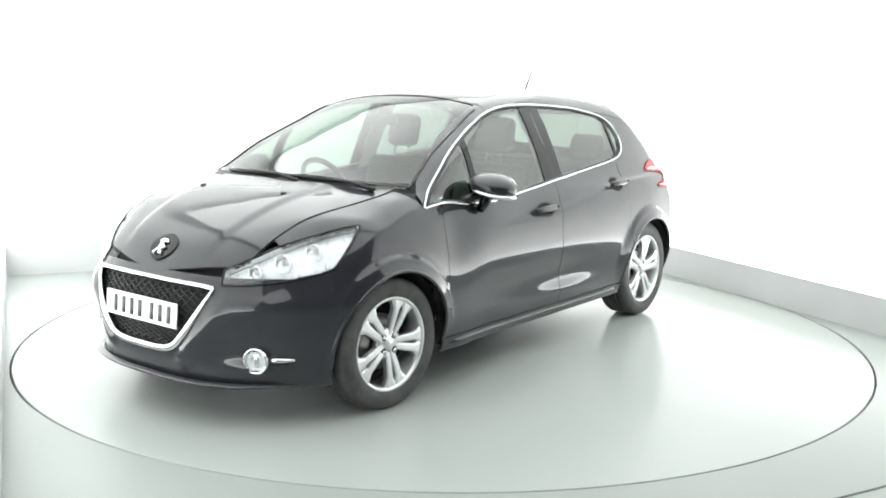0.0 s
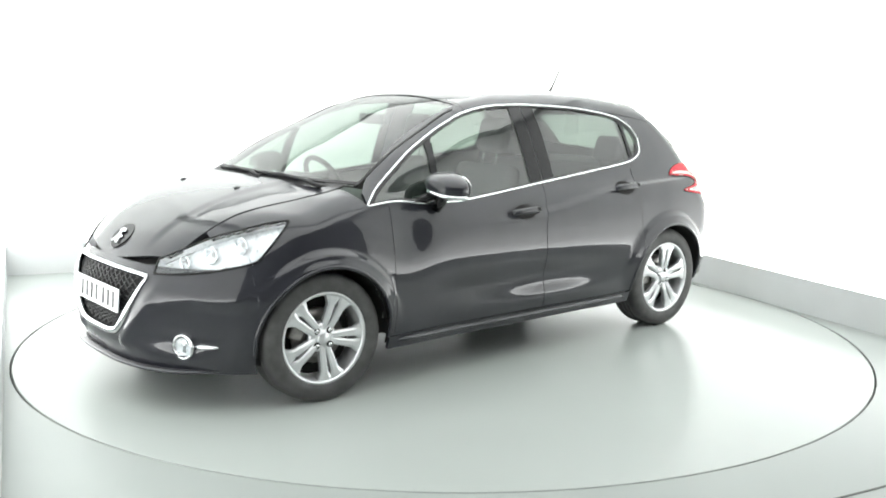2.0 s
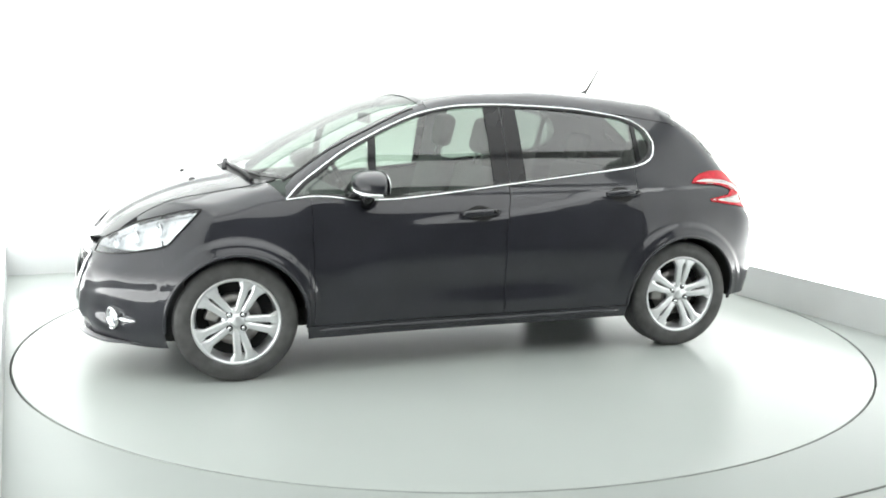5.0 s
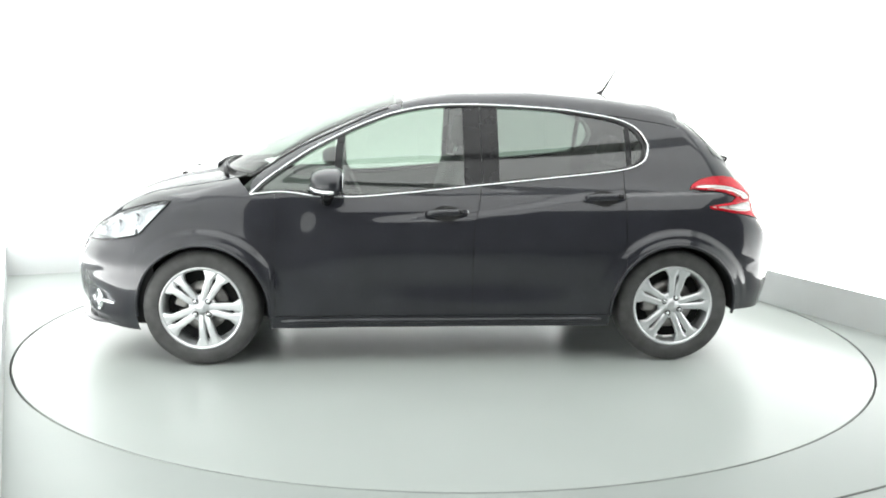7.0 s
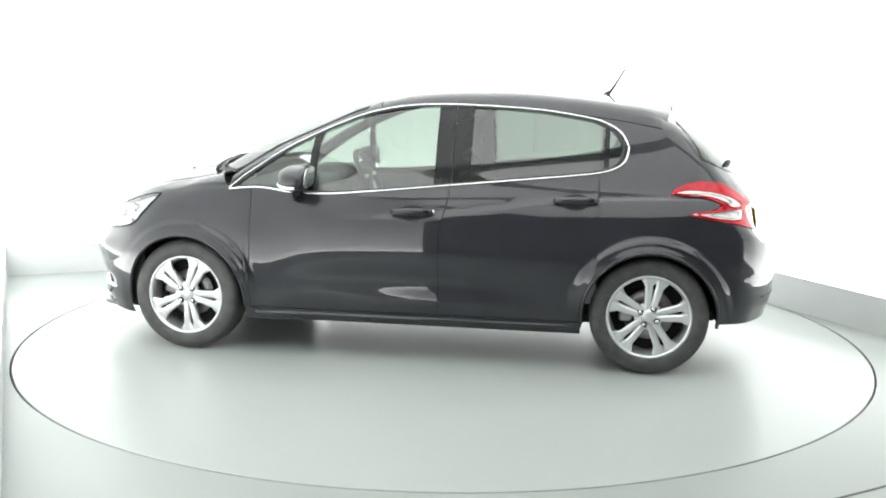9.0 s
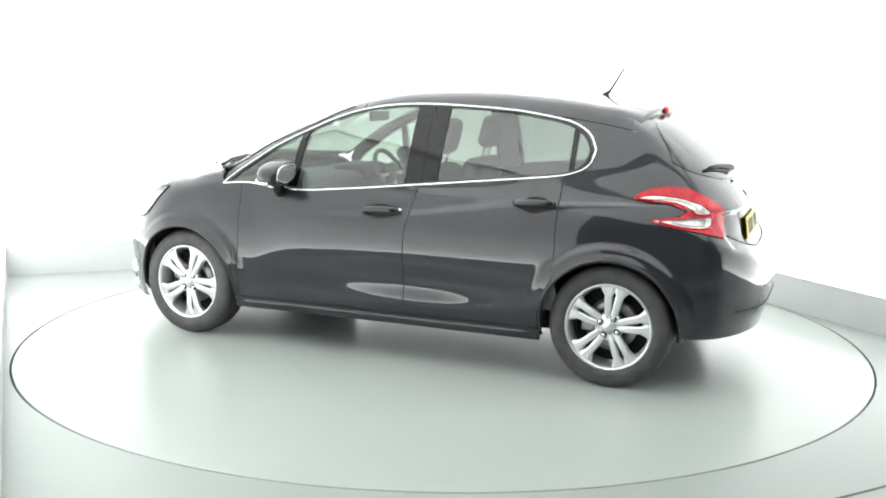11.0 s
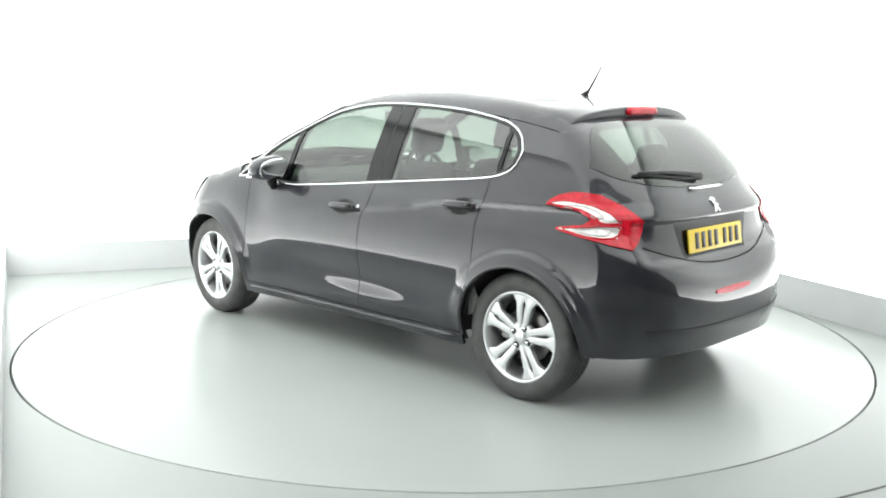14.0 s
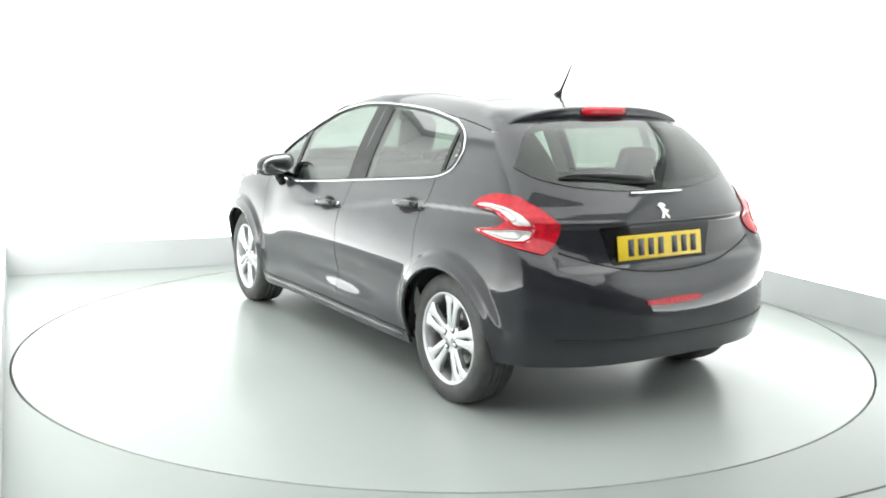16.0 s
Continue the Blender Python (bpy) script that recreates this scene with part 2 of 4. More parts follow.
def on_side(x, z):
    x, z = np.broadcast_arrays(np.asarray(x, float), np.asarray(z, float))
    o = np.stack([x, np.zeros_like(x), z], -1)
    return march(o, np.broadcast_to((0.0, 1.0, 0.0), o.shape), 1.1)


def on_top(x, y):
    x, y = np.broadcast_arrays(np.asarray(x, float), np.asarray(y, float))
    o = np.stack([x, y, np.full_like(x, 0.45)], -1)
    return march(o, np.broadcast_to((0.0, 0.0, 1.0), o.shape), 1.2)


def on_arc(x, psi, zc=0.86):
    """Round the car's length: psi from the top, towards its left."""
    x, psi = np.broadcast_arrays(np.asarray(x, float), np.asarray(psi, float))
    o = np.stack([x, np.zeros_like(x), np.full_like(x, zc)], -1)
    return march(o, np.stack([np.zeros_like(x), np.sin(psi), np.cos(psi)], -1), 1.2)


def on_plan(phi, z, xc):
    """Round the plan: phi in degrees from straight ahead, from an upright axis at xc."""
    phi, z = np.broadcast_arrays(np.radians(np.asarray(phi, float)), np.asarray(z, float))
    o = np.stack([np.full_like(z, xc), np.zeros_like(z), z], -1)
    return march(o, np.stack([np.cos(phi), np.sin(phi), np.zeros_like(z)], -1), 1.6)


def skin(P, out=0.0, lip=0.018, mirror=False, keep=None, back=0.0):
    """A panel over a grid of points of the form, moved out along it, with its edges turned in."""
    N = normals(P)
    Q = P + N * out
    if mirror:
        Q, N = Q * (1, -1, 1), N * (1, -1, 1)
    bm = bmesh.new()
    n, m = Q.shape[:2]
    V = [[bm.verts.new(Q[i, j]) for j in range(m)] for i in range(n)]
    made = []
    for i in range(n - 1):
        for j in range(m - 1):
            if keep is not None:
                c = (P[i, j] + P[i + 1, j] + P[i, j + 1] + P[i + 1, j + 1]) / 4
                if not keep(c):
                    continue
            try:
                made.append(bm.faces.new((V[i][j], V[i + 1][j], V[i + 1][j + 1], V[i][j + 1])))
            except ValueError:
                pass
    bmesh.ops.remove_doubles(bm, verts=bm.verts, dist=1e-5)
    bm.normal_update()
    made = [f for f in bm.faces]
    i, j = n // 2, m // 2
    mid = Vector(Q[i, j])
    best = min(made, key=lambda f: (f.calc_center_median() - mid).length_squared)
    if best.normal.dot(Vector(N[i, j])) < 0:
        bmesh.ops.reverse_faces(bm, faces=made)
    if lip:
        edges = [e for e in bm.edges if e.is_boundary]
        for e in edges:
            e.smooth = False
        r = bmesh.ops.extrude_edge_only(bm, edges=edges)
        nv = [v for v in r["geom"] if isinstance(v, bmesh.types.BMVert)]
        pts = np.array([v.co for v in nv])
        pn = normals(pts)
        for v, k in zip(nv, pn):
            v.co -= Vector(k) * lip
    loose = [v for v in bm.verts if not v.link_faces]
    bmesh.ops.delete(bm, geom=loose, context="VERTS")
    return bm


def grid(lo, hi, left, right, nx, nz):
    """Parameters of a panel between a lower and an upper curve z(x) and two ends x(share)."""
    t = np.linspace(0, 1, nz)[None, :]
    s = np.linspace(0, 1, nx)[:, None]
    s = 0.5 * s + 0.5 * (0.5 - 0.5 * np.cos(np.pi * s))
    x = left(t) * (1 - s) + right(t) * s
    z = lo(x) * (1 - t) + hi(x) * t
    return x, z


def const(v):
    return lambda q: np.full_like(np.asarray(q, float), v)


def inside(poly, a, b):
    """Is (a, b) within the polygon?"""
    c, k = False, len(poly)
    for i in range(k):
        (x1, y1), (x2, y2) = poly[i], poly[(i + 1) % k]
        if (y1 > b) != (y2 > b) and a < (x2 - x1) * (b - y1) / (y2 - y1) + x1:
            c = not c
    return c


def arch(hx, other):
    """The lower edge of a panel that a wheel arch cuts."""
    def f(x):
        d = np.clip(1 - ((np.asarray(x, float) - hx) / ARCH_R) ** 2, 0, 1)
        return np.maximum(HUB_Z + ARCH_R * np.sqrt(d) * (d > 0) - (d <= 0) * 9, other(x))
    return f


# ---- the booth ----
SKIRT_H, WALL_H = 0.235, 3.0


def wall_run(name, p0, p1, away, z0, z1, thick, mat, label, category="wall"):
    """A straight upright slab from p0 to p1 whose thickness lies on the side 'away'."""
    bm = bmesh.new()
    c = [(*p0,), (*p1,), (p1[0] + away[0] * thick, p1[1] + away[1] * thick), (p0[0] + away[0] * thick, p0[1] + away[1] * thick)]
    lo, hi = [bm.verts.new((x, y, z0)) for x, y in c], [bm.verts.new((x, y, z1)) for x, y in c]
    bm.faces.new(lo)
    bm.faces.new(hi)
    for i in range(4):
        bm.faces.new((lo[i], lo[(i + 1) % 4], hi[(i + 1) % 4], hi[i]))
    bmesh.ops.recalc_face_normals(bm, faces=bm.faces)
    return tagged(obj(name, bm, mat, smooth=False), label, category, kind="structure")


def meet(n1, d1, n2, d2):
    k = n1[0] * n2[1] - n1[1] * n2[0]
    return ((d1 * n2[1] - d2 * n1[1]) / k, (n1[0] * d2 - n2[0] * d1) / k)


def way(deg):
    return (math.cos(radians(deg)), math.sin(radians(deg)))


N_BACK, N_RIGHT, N_LEFT, N_OPEN = way(111.1), way(25.0), way(203.9), way(291.1)
D_BACK, D_RIGHT, D_LEFT, D_OPEN = 2.57, 2.47, 2.495, 2.81
C1, C2 = meet(N_BACK, D_BACK, N_RIGHT, D_RIGHT), meet(N_BACK, D_BACK, N_LEFT, D_LEFT)
C3, C4 = meet(N_RIGHT, D_RIGHT, N_OPEN, 3.75), meet(N_LEFT, D_LEFT, N_OPEN, D_OPEN + 0.25)
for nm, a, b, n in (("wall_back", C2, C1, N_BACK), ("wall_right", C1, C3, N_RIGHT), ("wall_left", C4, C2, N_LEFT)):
    wall_run(nm, a, b, n, SKIRT_H, WALL_H, 0.08, PANEL, "white booth wall panel with painted glow above grey skirting")
    ins = (-n[0] * 0.012, -n[1] * 0.012)
    wall_run("baseboard_" + nm[5:], (a[0] + ins[0], a[1] + ins[1]), (b[0] + ins[0], b[1] + ins[1]), n, 0.0, SKIRT_H, 0.05, SKIRT,
             "low pale grey skirting board along the booth wall", "skirting")

# joint in the floor across the open side
ja, jb = Vector((0.55, -2.93, 0)), Vector((3.1, -1.60, 0))
jd = (jb - ja).normalized()
jn = Vector((jd.y, -jd.x, 0)) * 0.005
bm = bmesh.new()
lo, hi = [bm.verts.new(q) for q in (ja - jn, jb - jn, jb + jn, ja + jn)], [bm.verts.new(q + Vector((0, 0, 0.0025))) for q in (ja - jn, jb - jn, jb + jn, ja + jn)]
bm.faces.new(hi)
for i in range(4):
    bm.faces.new((lo[i], lo[(i + 1) % 4], hi[(i + 1) % 4], hi[i]))
bmesh.ops.recalc_face_normals(bm, faces=bm.faces)
tagged(obj("floor_joint", bm, GAP, smooth=False), "thin dark joint strip in the pale floor", "floor joint", kind="structure")

bm = bmesh.new()
R_HOLE, R_DISC = 2.460, 2.449
n = 160
rings = [[bm.verts.new((r * math.cos(2 * math.pi * j / n), r * math.sin(2 * math.pi * j / n), z)) for j in range(n)] for r, z in ((R_HOLE, -0.06), (R_HOLE, 0.0), (4.0, 0.0), (7.0, 0.0), (13.0, 0.0))]
for A, B in zip(rings, rings[1:]):
    for j in range(n):
        bm.faces.new((A[j], A[(j + 1) % n], B[(j + 1) % n], B[j]))
bmesh.ops.recalc_face_normals(bm, faces=bm.faces)
tagged(obj("floor", bm, OUTFLOOR, smooth=False), "pale grey-green glossy epoxy floor round the turntable", "floor", kind="structure")
bm = bmesh.new()
bmesh.ops.create_circle(bm, cap_ends=True, radius=R_HOLE + 0.02, segments=96)
bmesh.ops.translate(bm, verts=bm.verts, vec=(0, 0, -0.05))
tagged(obj("pit", bm, GAP, smooth=False), "dark pit under the turntable rim", "pit", kind="structure")

bm = bmesh.new()
prof = [(0.0001, -0.04), (R_DISC, -0.04), (R_DISC, -0.003), (R_DISC - 0.003, 0.0), (1.8, 0.0), (0.9, 0.0), (0.0001, 0.0)]
rr = [[bm.verts.new((r * math.cos(2 * math.pi * j / n), r * math.sin(2 * math.pi * j / n), z)) for j in range(n)] for r, z in prof]
for A, B in zip(rr, rr[1:]):
    for j in range(n):
        bm.faces.new((A[j], A[(j + 1) % n], B[(j + 1) % n], B[j]))
bmesh.ops.remove_doubles(bm, verts=bm.verts, dist=1e-3)
bmesh.ops.recalc_face_normals(bm, faces=bm.faces)
turntable = tagged(new("turntable"), "round pale grey-green glossy turntable set flush in the floor", "turntable")
part("deck", bm, FLOOR, turntable, smooth=False)
bm = bmesh.new()
ra = [[bm.verts.new((r * math.cos(2 * math.pi * j / n), r * math.sin(2 * math.pi * j / n), z)) for j in range(n)] for r, z in ((R_DISC + 0.0005, -0.045), (R_DISC + 0.004, -0.045), (R_DISC + 0.004, -0.006), (R_DISC + 0.0005, -0.006))]
for A, B in zip(ra, ra[1:] + ra[:1]):
    for j in range(n):
        bm.faces.new((A[j], A[(j + 1) % n], B[(j + 1) % n], B[j]))
bmesh.ops.recalc_face_normals(bm, faces=bm.faces)
part("edge_band", bm, GAP, turntable, "dark edge band of the turntable", smooth=False)

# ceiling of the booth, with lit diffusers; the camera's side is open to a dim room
bm = bmesh.new()
# ceiling carried out over the open side to hold the added panel
C5, C6 = meet(N_RIGHT, D_RIGHT, N_OPEN, 5.3), meet(N_LEFT, D_LEFT, N_OPEN, 5.3)
cs = [bm.verts.new((*c, WALL_H + dz)) for dz in (0.002, 0.1) for c in (C1, C2, C6, C5)]
for f in ((0, 1, 2, 3), (4, 5, 6, 7), (0, 1, 5, 4), (1, 2, 6, 5), (2, 3, 7, 6), (3, 0, 4, 7)):
    bm.faces.new([cs[i] for i in f])
bmesh.ops.recalc_face_normals(bm, faces=bm.faces)
tagged(obj("ceiling", bm, CEIL, smooth=False), "plain white booth ceiling", "ceiling", kind="structure")
U, Vv = Vector((*way(21.1), 0)), Vector((*way(111.1), 0))


def overhead_panel(u, v, w, l):
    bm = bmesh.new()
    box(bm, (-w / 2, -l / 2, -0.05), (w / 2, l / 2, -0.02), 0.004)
    ob = tagged(new("overhead_panel"), "broad white diffused light panel overhead, out of view", "light", group="ceiling lights")
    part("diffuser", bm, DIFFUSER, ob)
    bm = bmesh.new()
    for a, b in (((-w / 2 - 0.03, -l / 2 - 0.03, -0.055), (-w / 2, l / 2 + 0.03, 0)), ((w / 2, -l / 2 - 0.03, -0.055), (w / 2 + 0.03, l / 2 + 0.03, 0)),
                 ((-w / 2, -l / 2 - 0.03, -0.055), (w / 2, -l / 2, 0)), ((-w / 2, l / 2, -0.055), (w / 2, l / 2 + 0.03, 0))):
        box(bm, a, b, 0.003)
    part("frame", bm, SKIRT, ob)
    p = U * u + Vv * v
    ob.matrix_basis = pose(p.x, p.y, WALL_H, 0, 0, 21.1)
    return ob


overhead_panel(0.0, -0.05, 4.7, 4.7)
# added panel, unseen: fills in light from the camera's side
overhead_panel(0.0, -3.85, 4.7, 2.4)

# assumed hall, unseen; its pale paint lifts reflections in the car's side
for nm, a, b, n in (("wall_outer_south", (-9, -9), (9, -9), (0, -1)), ("wall_outer_east", (9, -9), (9, 9), (1, 0)), ("wall_outer_north", (9, 9), (-9, 9), (0, 1)), ("wall_outer_west", (-9, 9), (-9, -9), (-1, 0))):
    wall_run(nm, a, b, n, 0.0, 4.0, 0.1, OUTER, "plain pale wall of an assumed hall, out of view")
bm = bmesh.new()
box(bm, (-9, -9, 4.0), (9, 9, 4.1))
tagged(obj("ceiling_outer", bm, OUTER, smooth=False), "plain pale ceiling of an assumed hall, out of view", "ceiling", kind="structure")

# ---- the car ----
car = tagged(new("car"), "black five-door hatchback with chrome window line on the turntable", "car")
BELT = spline((-1.135, 1.17), (-1.122, 1.118), (-1.06, 1.068), (-0.983, 1.046), (-0.827, 1.026), (-0.67, 1.010), (-0.36, 0.978), (-0.2, 0.962), (0.07, 0.934), (0.25, 0.918), (0.49, 0.902),
              (0.66, 0.905), (0.80, 0.922), (0.86, 0.925), (1.017, 0.912))
UPPER = spline((1.017, 0.913), (0.942, 0.981), (0.852, 1.045), (0.703, 1.142), (0.554, 1.218), (0.405, 1.285), (0.255, 1.338), (0.075, 1.372), (-0.046, 1.382), (-0.197, 1.385), (-0.35, 1.381),
               (-0.658, 1.364), (-0.814, 1.344), (-0.971, 1.316), (-1.034, 1.292), (-1.1, 1.245), (-1.135, 1.18))
EDGE = spline((1.017, 0.913), (0.942, 0.981), (0.852, 1.045), (0.703, 1.142), (0.554, 1.218), (0.405, 1.285), (0.255, 1.338), (0.075, 1.372), (-0.046, 1.382), (-0.197, 1.385), (-0.35, 1.381),
              (-0.658, 1.364), (-0.814, 1.347), (-1.0, 1.326), (-1.2, 1.296), (-1.42, 1.25))
G = 0.0022
SIDES = (False, True)


def both(make):
    for mirror in SIDES:
        make(mirror)


def SWEEP(y):
    """How far the scuttle line lies back from its middle."""
    return 0.23 * (np.abs(y) / 0.72) ** 3


LAMP_LOW = spline((25.0, 0.632), (31.5, 0.636), (37, 0.645), (46, 0.670), (52.6, 0.700), (55.3, 0.750), (61.0, 0.864))
LAMP_TOP = spline((25.0, 0.690), (28.3, 0.716), (32.4, 0.745), (38.9, 0.792), (48.7, 0.836), (57.3, 0.866), (61.0, 0.872))


def clear_of_lamp(c):
    """False for a place that the headlamp takes up."""
    f = math.degrees(math.atan2(abs(c[1]), c[0] - 1.0))
    return not (25.6 < f < 60.4 and c[0] > 1.3 and LAMP_LOW(f) + 0.006 < c[2] < LAMP_TOP(f) - 0.006)


# hood
S, Tt = np.meshgrid(np.linspace(0, 1, 70), np.linspace(-1, 1, 81), indexing="ij")
HY = (0.655 - 0.165 * S ** 1.6) * Tt
HX = (1.262 - SWEEP(HY)) * (1 - S) + (1.962 - 0.44 * HY ** 2) * S
HOOD = on_top(HX, HY)
# a raised centre plane between two soft folds
HOOD[..., 2] += 0.010 * step(0.42, 0.36, np.abs(HY) + 0.10 * S) * step(0.0, 0.15, 1 - S)
hood = part("hood", skin(HOOD, keep=clear_of_lamp), PAINT, car)
edge_x, edge_z = HOOD[:, -1, 0], HOOD[:, -1, 2]


def fender_top(x):
    x = np.asarray(x, float)
    z = np.interp(x, np.r_[0.88, 0.97, 1.017, 1.04, edge_x], np.r_[0.924, 0.914, 0.918, 0.945, edge_z - 0.003])
    return z


def fender(mirror):
    xs = np.sort(np.unique(np.r_[np.linspace(0.889, 1.72, 70), HUB_F + ARCH_R * np.cos(np.linspace(0.02, math.pi, 26)) * 0.9999]))
    t = np.linspace(0, 1, 56)[None, :]
    lo = np.maximum(arch(HUB_F, const(0.2))(xs), np.where(xs > HUB_F + ARCH_R * 0.98, 0.60, np.where(xs > 1.55, 0.5, 0.2)))[:, None]
    hi = fender_top(xs)[:, None]
    z = lo + (hi - lo) * t
    part("front_fender", skin(on_side(np.repeat(xs[:, None], 56, 1), z), mirror=mirror, keep=clear_of_lamp), PAINT, car)


both(fender)

# front bumper, one piece round the nose
zz = np.linspace(0.185, 0.664, 48)
phi0 = np.degrees(np.arctan2(on_side(np.full(48, 1.72), zz)[:, 1], 0.72))
ax = HUB_F + ARCH_R * np.sqrt(np.clip(1 - ((zz - HUB_Z) / ARCH_R) ** 2, 0, 1))
ax = np.where(zz > HUB_Z + 0.25, np.maximum(ax, 1.55), ax)
cor = np.stack([on_side(ax * (1 - s) + 1.72 * s, zz) for s in np.linspace(0, 1, 9)], 0)
mid = np.stack([on_plan(phi0 * s, zz, 1.0) for s in np.linspace(1, -1, 111)], 0)
BUMP = np.concatenate([cor, mid[1:-1], cor[::-1] * (1, -1, 1)], 0)
GRILLE = [(-0.405, 0.626), (0.405, 0.626), (0.408, 0.598), (0.295, 0.418), (0.225, 0.348), (0.15, 0.325), (-0.15, 0.325), (-0.225, 0.348), (-0.295, 0.418), (-0.408, 0.598)]
FOG = (0.565, 0.308, 0.055)


def bumper_keep(c):
    if c[0] > 1.7 and inside(GRILLE, c[1], c[2]):
        return False
    return not (c[0] > 1.6 and math.hypot(abs(c[1]) - FOG[0], c[2] - FOG[1]) < FOG[2] * 0.8)


front_bumper = part("front_bumper", skin(BUMP, keep=bumper_keep, lip=0.0), PAINT, car)

# added inner shell, painted black so that gaps look into darkness
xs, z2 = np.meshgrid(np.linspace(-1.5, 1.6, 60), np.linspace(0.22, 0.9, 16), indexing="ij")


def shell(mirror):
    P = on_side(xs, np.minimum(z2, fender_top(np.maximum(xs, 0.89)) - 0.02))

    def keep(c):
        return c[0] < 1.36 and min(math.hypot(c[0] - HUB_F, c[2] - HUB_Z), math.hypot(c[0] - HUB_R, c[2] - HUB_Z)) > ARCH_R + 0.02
    part("inner_shell", skin(P, out=-0.03, lip=0, mirror=mirror, keep=keep), LINER_SHADE, car)


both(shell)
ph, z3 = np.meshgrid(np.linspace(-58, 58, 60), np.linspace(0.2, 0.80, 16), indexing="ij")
part("nose_shell", skin(on_plan(ph, np.minimum(z3, 0.80 - 0.12 * np.cos(np.radians(ph * 1.5)) ** 2), 1.0), out=-0.045, lip=0), LINER_SHADE, car)

# sills between the wheel arches
def sill(mirror):
    x, z = np.meshgrid(np.linspace(-0.915, 0.915, 40), np.linspace(0.205, 0.268, 6), indexing="ij")
    part("sill", skin(on_side(x, z), out=0.004, mirror=mirror), PAINT, car)
    x = np.linspace(-0.87, 0.86, 40)
    P = on_side(x, np.full(40, 0.243))
    bm = bmesh.new()
    tube(bm, (P + normals(P) * 0.004) * (1, -1 if mirror else 1, 1), [0.004] + [0.014] * 38 + [0.004], 10)
    part("sill_trim", bm, PAINT, car)


both(sill)

# doors
def front_door(mirror):
    x, z = grid(const(0.272), lambda q: BELT(q) - 0.004, lambda t: -0.155 - 0.045 * step(0.6, 1, t), const(0.886), 44, 40)
    return part("front_door", skin(on_side(x, z), mirror=mirror), PAINT, car)


def rear_edge(z):
    return np.maximum(np.where(z < 0.64, HUB_R + np.sqrt(np.clip((ARCH_R + 0.012) ** 2 - (z - HUB_Z) ** 2, 0.0, 9)), -9.0), -0.985)


def rear_door(mirror):
    t = np.linspace(0, 1, 44)[None, :]
    s = np.linspace(0, 1, 34)[:, None]
    zr = 0.272 + (1.03 - 0.272) * t
    front = -0.159 - 0.045 * step(0.6, 1, t)
    back = np.maximum(rear_edge(zr), -0.985)
    x = back * (1 - s) + front * s
    z = 0.272 + (BELT(x) - 0.004 - 0.272) * t
    return part("rear_door", skin(on_side(x, z), mirror=mirror), PAINT, car)


DOORS = [(front_door(m), rear_door(m)) for m in SIDES]

# roof with its side rails, and the windscreen pillars
def arc_of(x, z):
    p = on_side(x, z)
    return np.arctan2(p[..., 1], p[..., 2] - 0.86)


xr = np.linspace(0.212, -1.30, 60)
pe = arc_of(xr, EDGE(xr) + 0.004)
W = np.linspace(-1, 1, 57)[None, :]
xx = xr[:, None] + 0 * W
ROOF = on_arc(xx, pe[:, None] * np.sign(W) * np.abs(W) ** 0.8)
part("roof", skin(ROOF), PAINT, car)

xp = np.linspace(0.216, 1.012, 48)
pe2 = arc_of(xp, EDGE(xp) + 0.004)
pw = pe2 - spline((0.2, 0.10), (0.6, 0.125), (0.85, 0.11), (1.012, 0.08))(xp)


def pillar(mirror):
    t = np.linspace(0, 1, 9)[None, :]
    part("windscreen_pillar", skin(on_arc(xp[:, None] + 0 * t, pe2[:, None] * t + (pw[:, None] + 0.006) * (1 - t)), mirror=mirror), PAINT, car)


both(pillar)
S2, T2 = np.meshgrid(np.linspace(0, 1, 40), np.linspace(-1, 1, 41), indexing="ij")
# windscreen from the roof edge down to the scuttle
WY = T2 * (0.535 + 0.165 * S2)
WX = 0.216 * (1 - S2) + (1.228 - SWEEP(WY)) * S2
SCREEN = on_top(WX, WY)
windscreen = part("windscreen", skin(SCREEN, out=-0.003, lip=0.004), SCREENGLASS, car, "clear raked windscreen")
windscreen.visible_shadow = False

# rear quarters: from the rear door to the corner, up to the roof
WIN = [(x, float(BELT(x))) for x in np.linspace(-0.3, -1.13, 24)] + [(x, float(UPPER(x))) for x in np.linspace(-1.134, -0.3, 24)]
SEAM = 0.66
CORNER = spline((0.66, -1.56), (0.95, -1.54), (1.1, -1.46), (1.22, -1.37), (1.30, -1.31))
zn = np.linspace(SEAM, 1.30, 76)
x0 = CORNER(zn)
tq = (zn - SEAM) / (zn[-1] - SEAM)
zb = SEAM + (EDGE(x0) - SEAM) * tq


def quarter(mirror):
    s = np.linspace(0, 1, 64)[:, None]
    xf = np.where(zn < 1.05, rear_edge(zn) - 0.004, -0.985)
    x = x0 * (1 - s) + xf * s
    z = SEAM + (EDGE(x) - SEAM) * tq
    part("rear_quarter", skin(on_side(x, z), mirror=mirror, keep=lambda c: not inside(WIN, c[0], c[2]), lip=0), PAINT, car)

    xs = np.linspace(-1.275, -0.987, 26)[:, None]
    lo = HUB_Z + np.sqrt(np.clip(ARCH_R ** 2 - (xs - HUB_R) ** 2, 0, 1))
    part("arch_panel", skin(on_side(xs + 0 * np.linspace(0, 1, 10), lo + (SEAM - lo) * np.linspace(0, 1, 10)), mirror=mirror, lip=0), PAINT, car)


both(quarter)

# the tail: tailgate and rear bumper, round one plan
PANE_LOW = spline((0.0, 1.020), (0.22, 1.027), (0.40, 1.042), (0.53, 1.066), (0.60, 1.090), (0.645, 1.125))
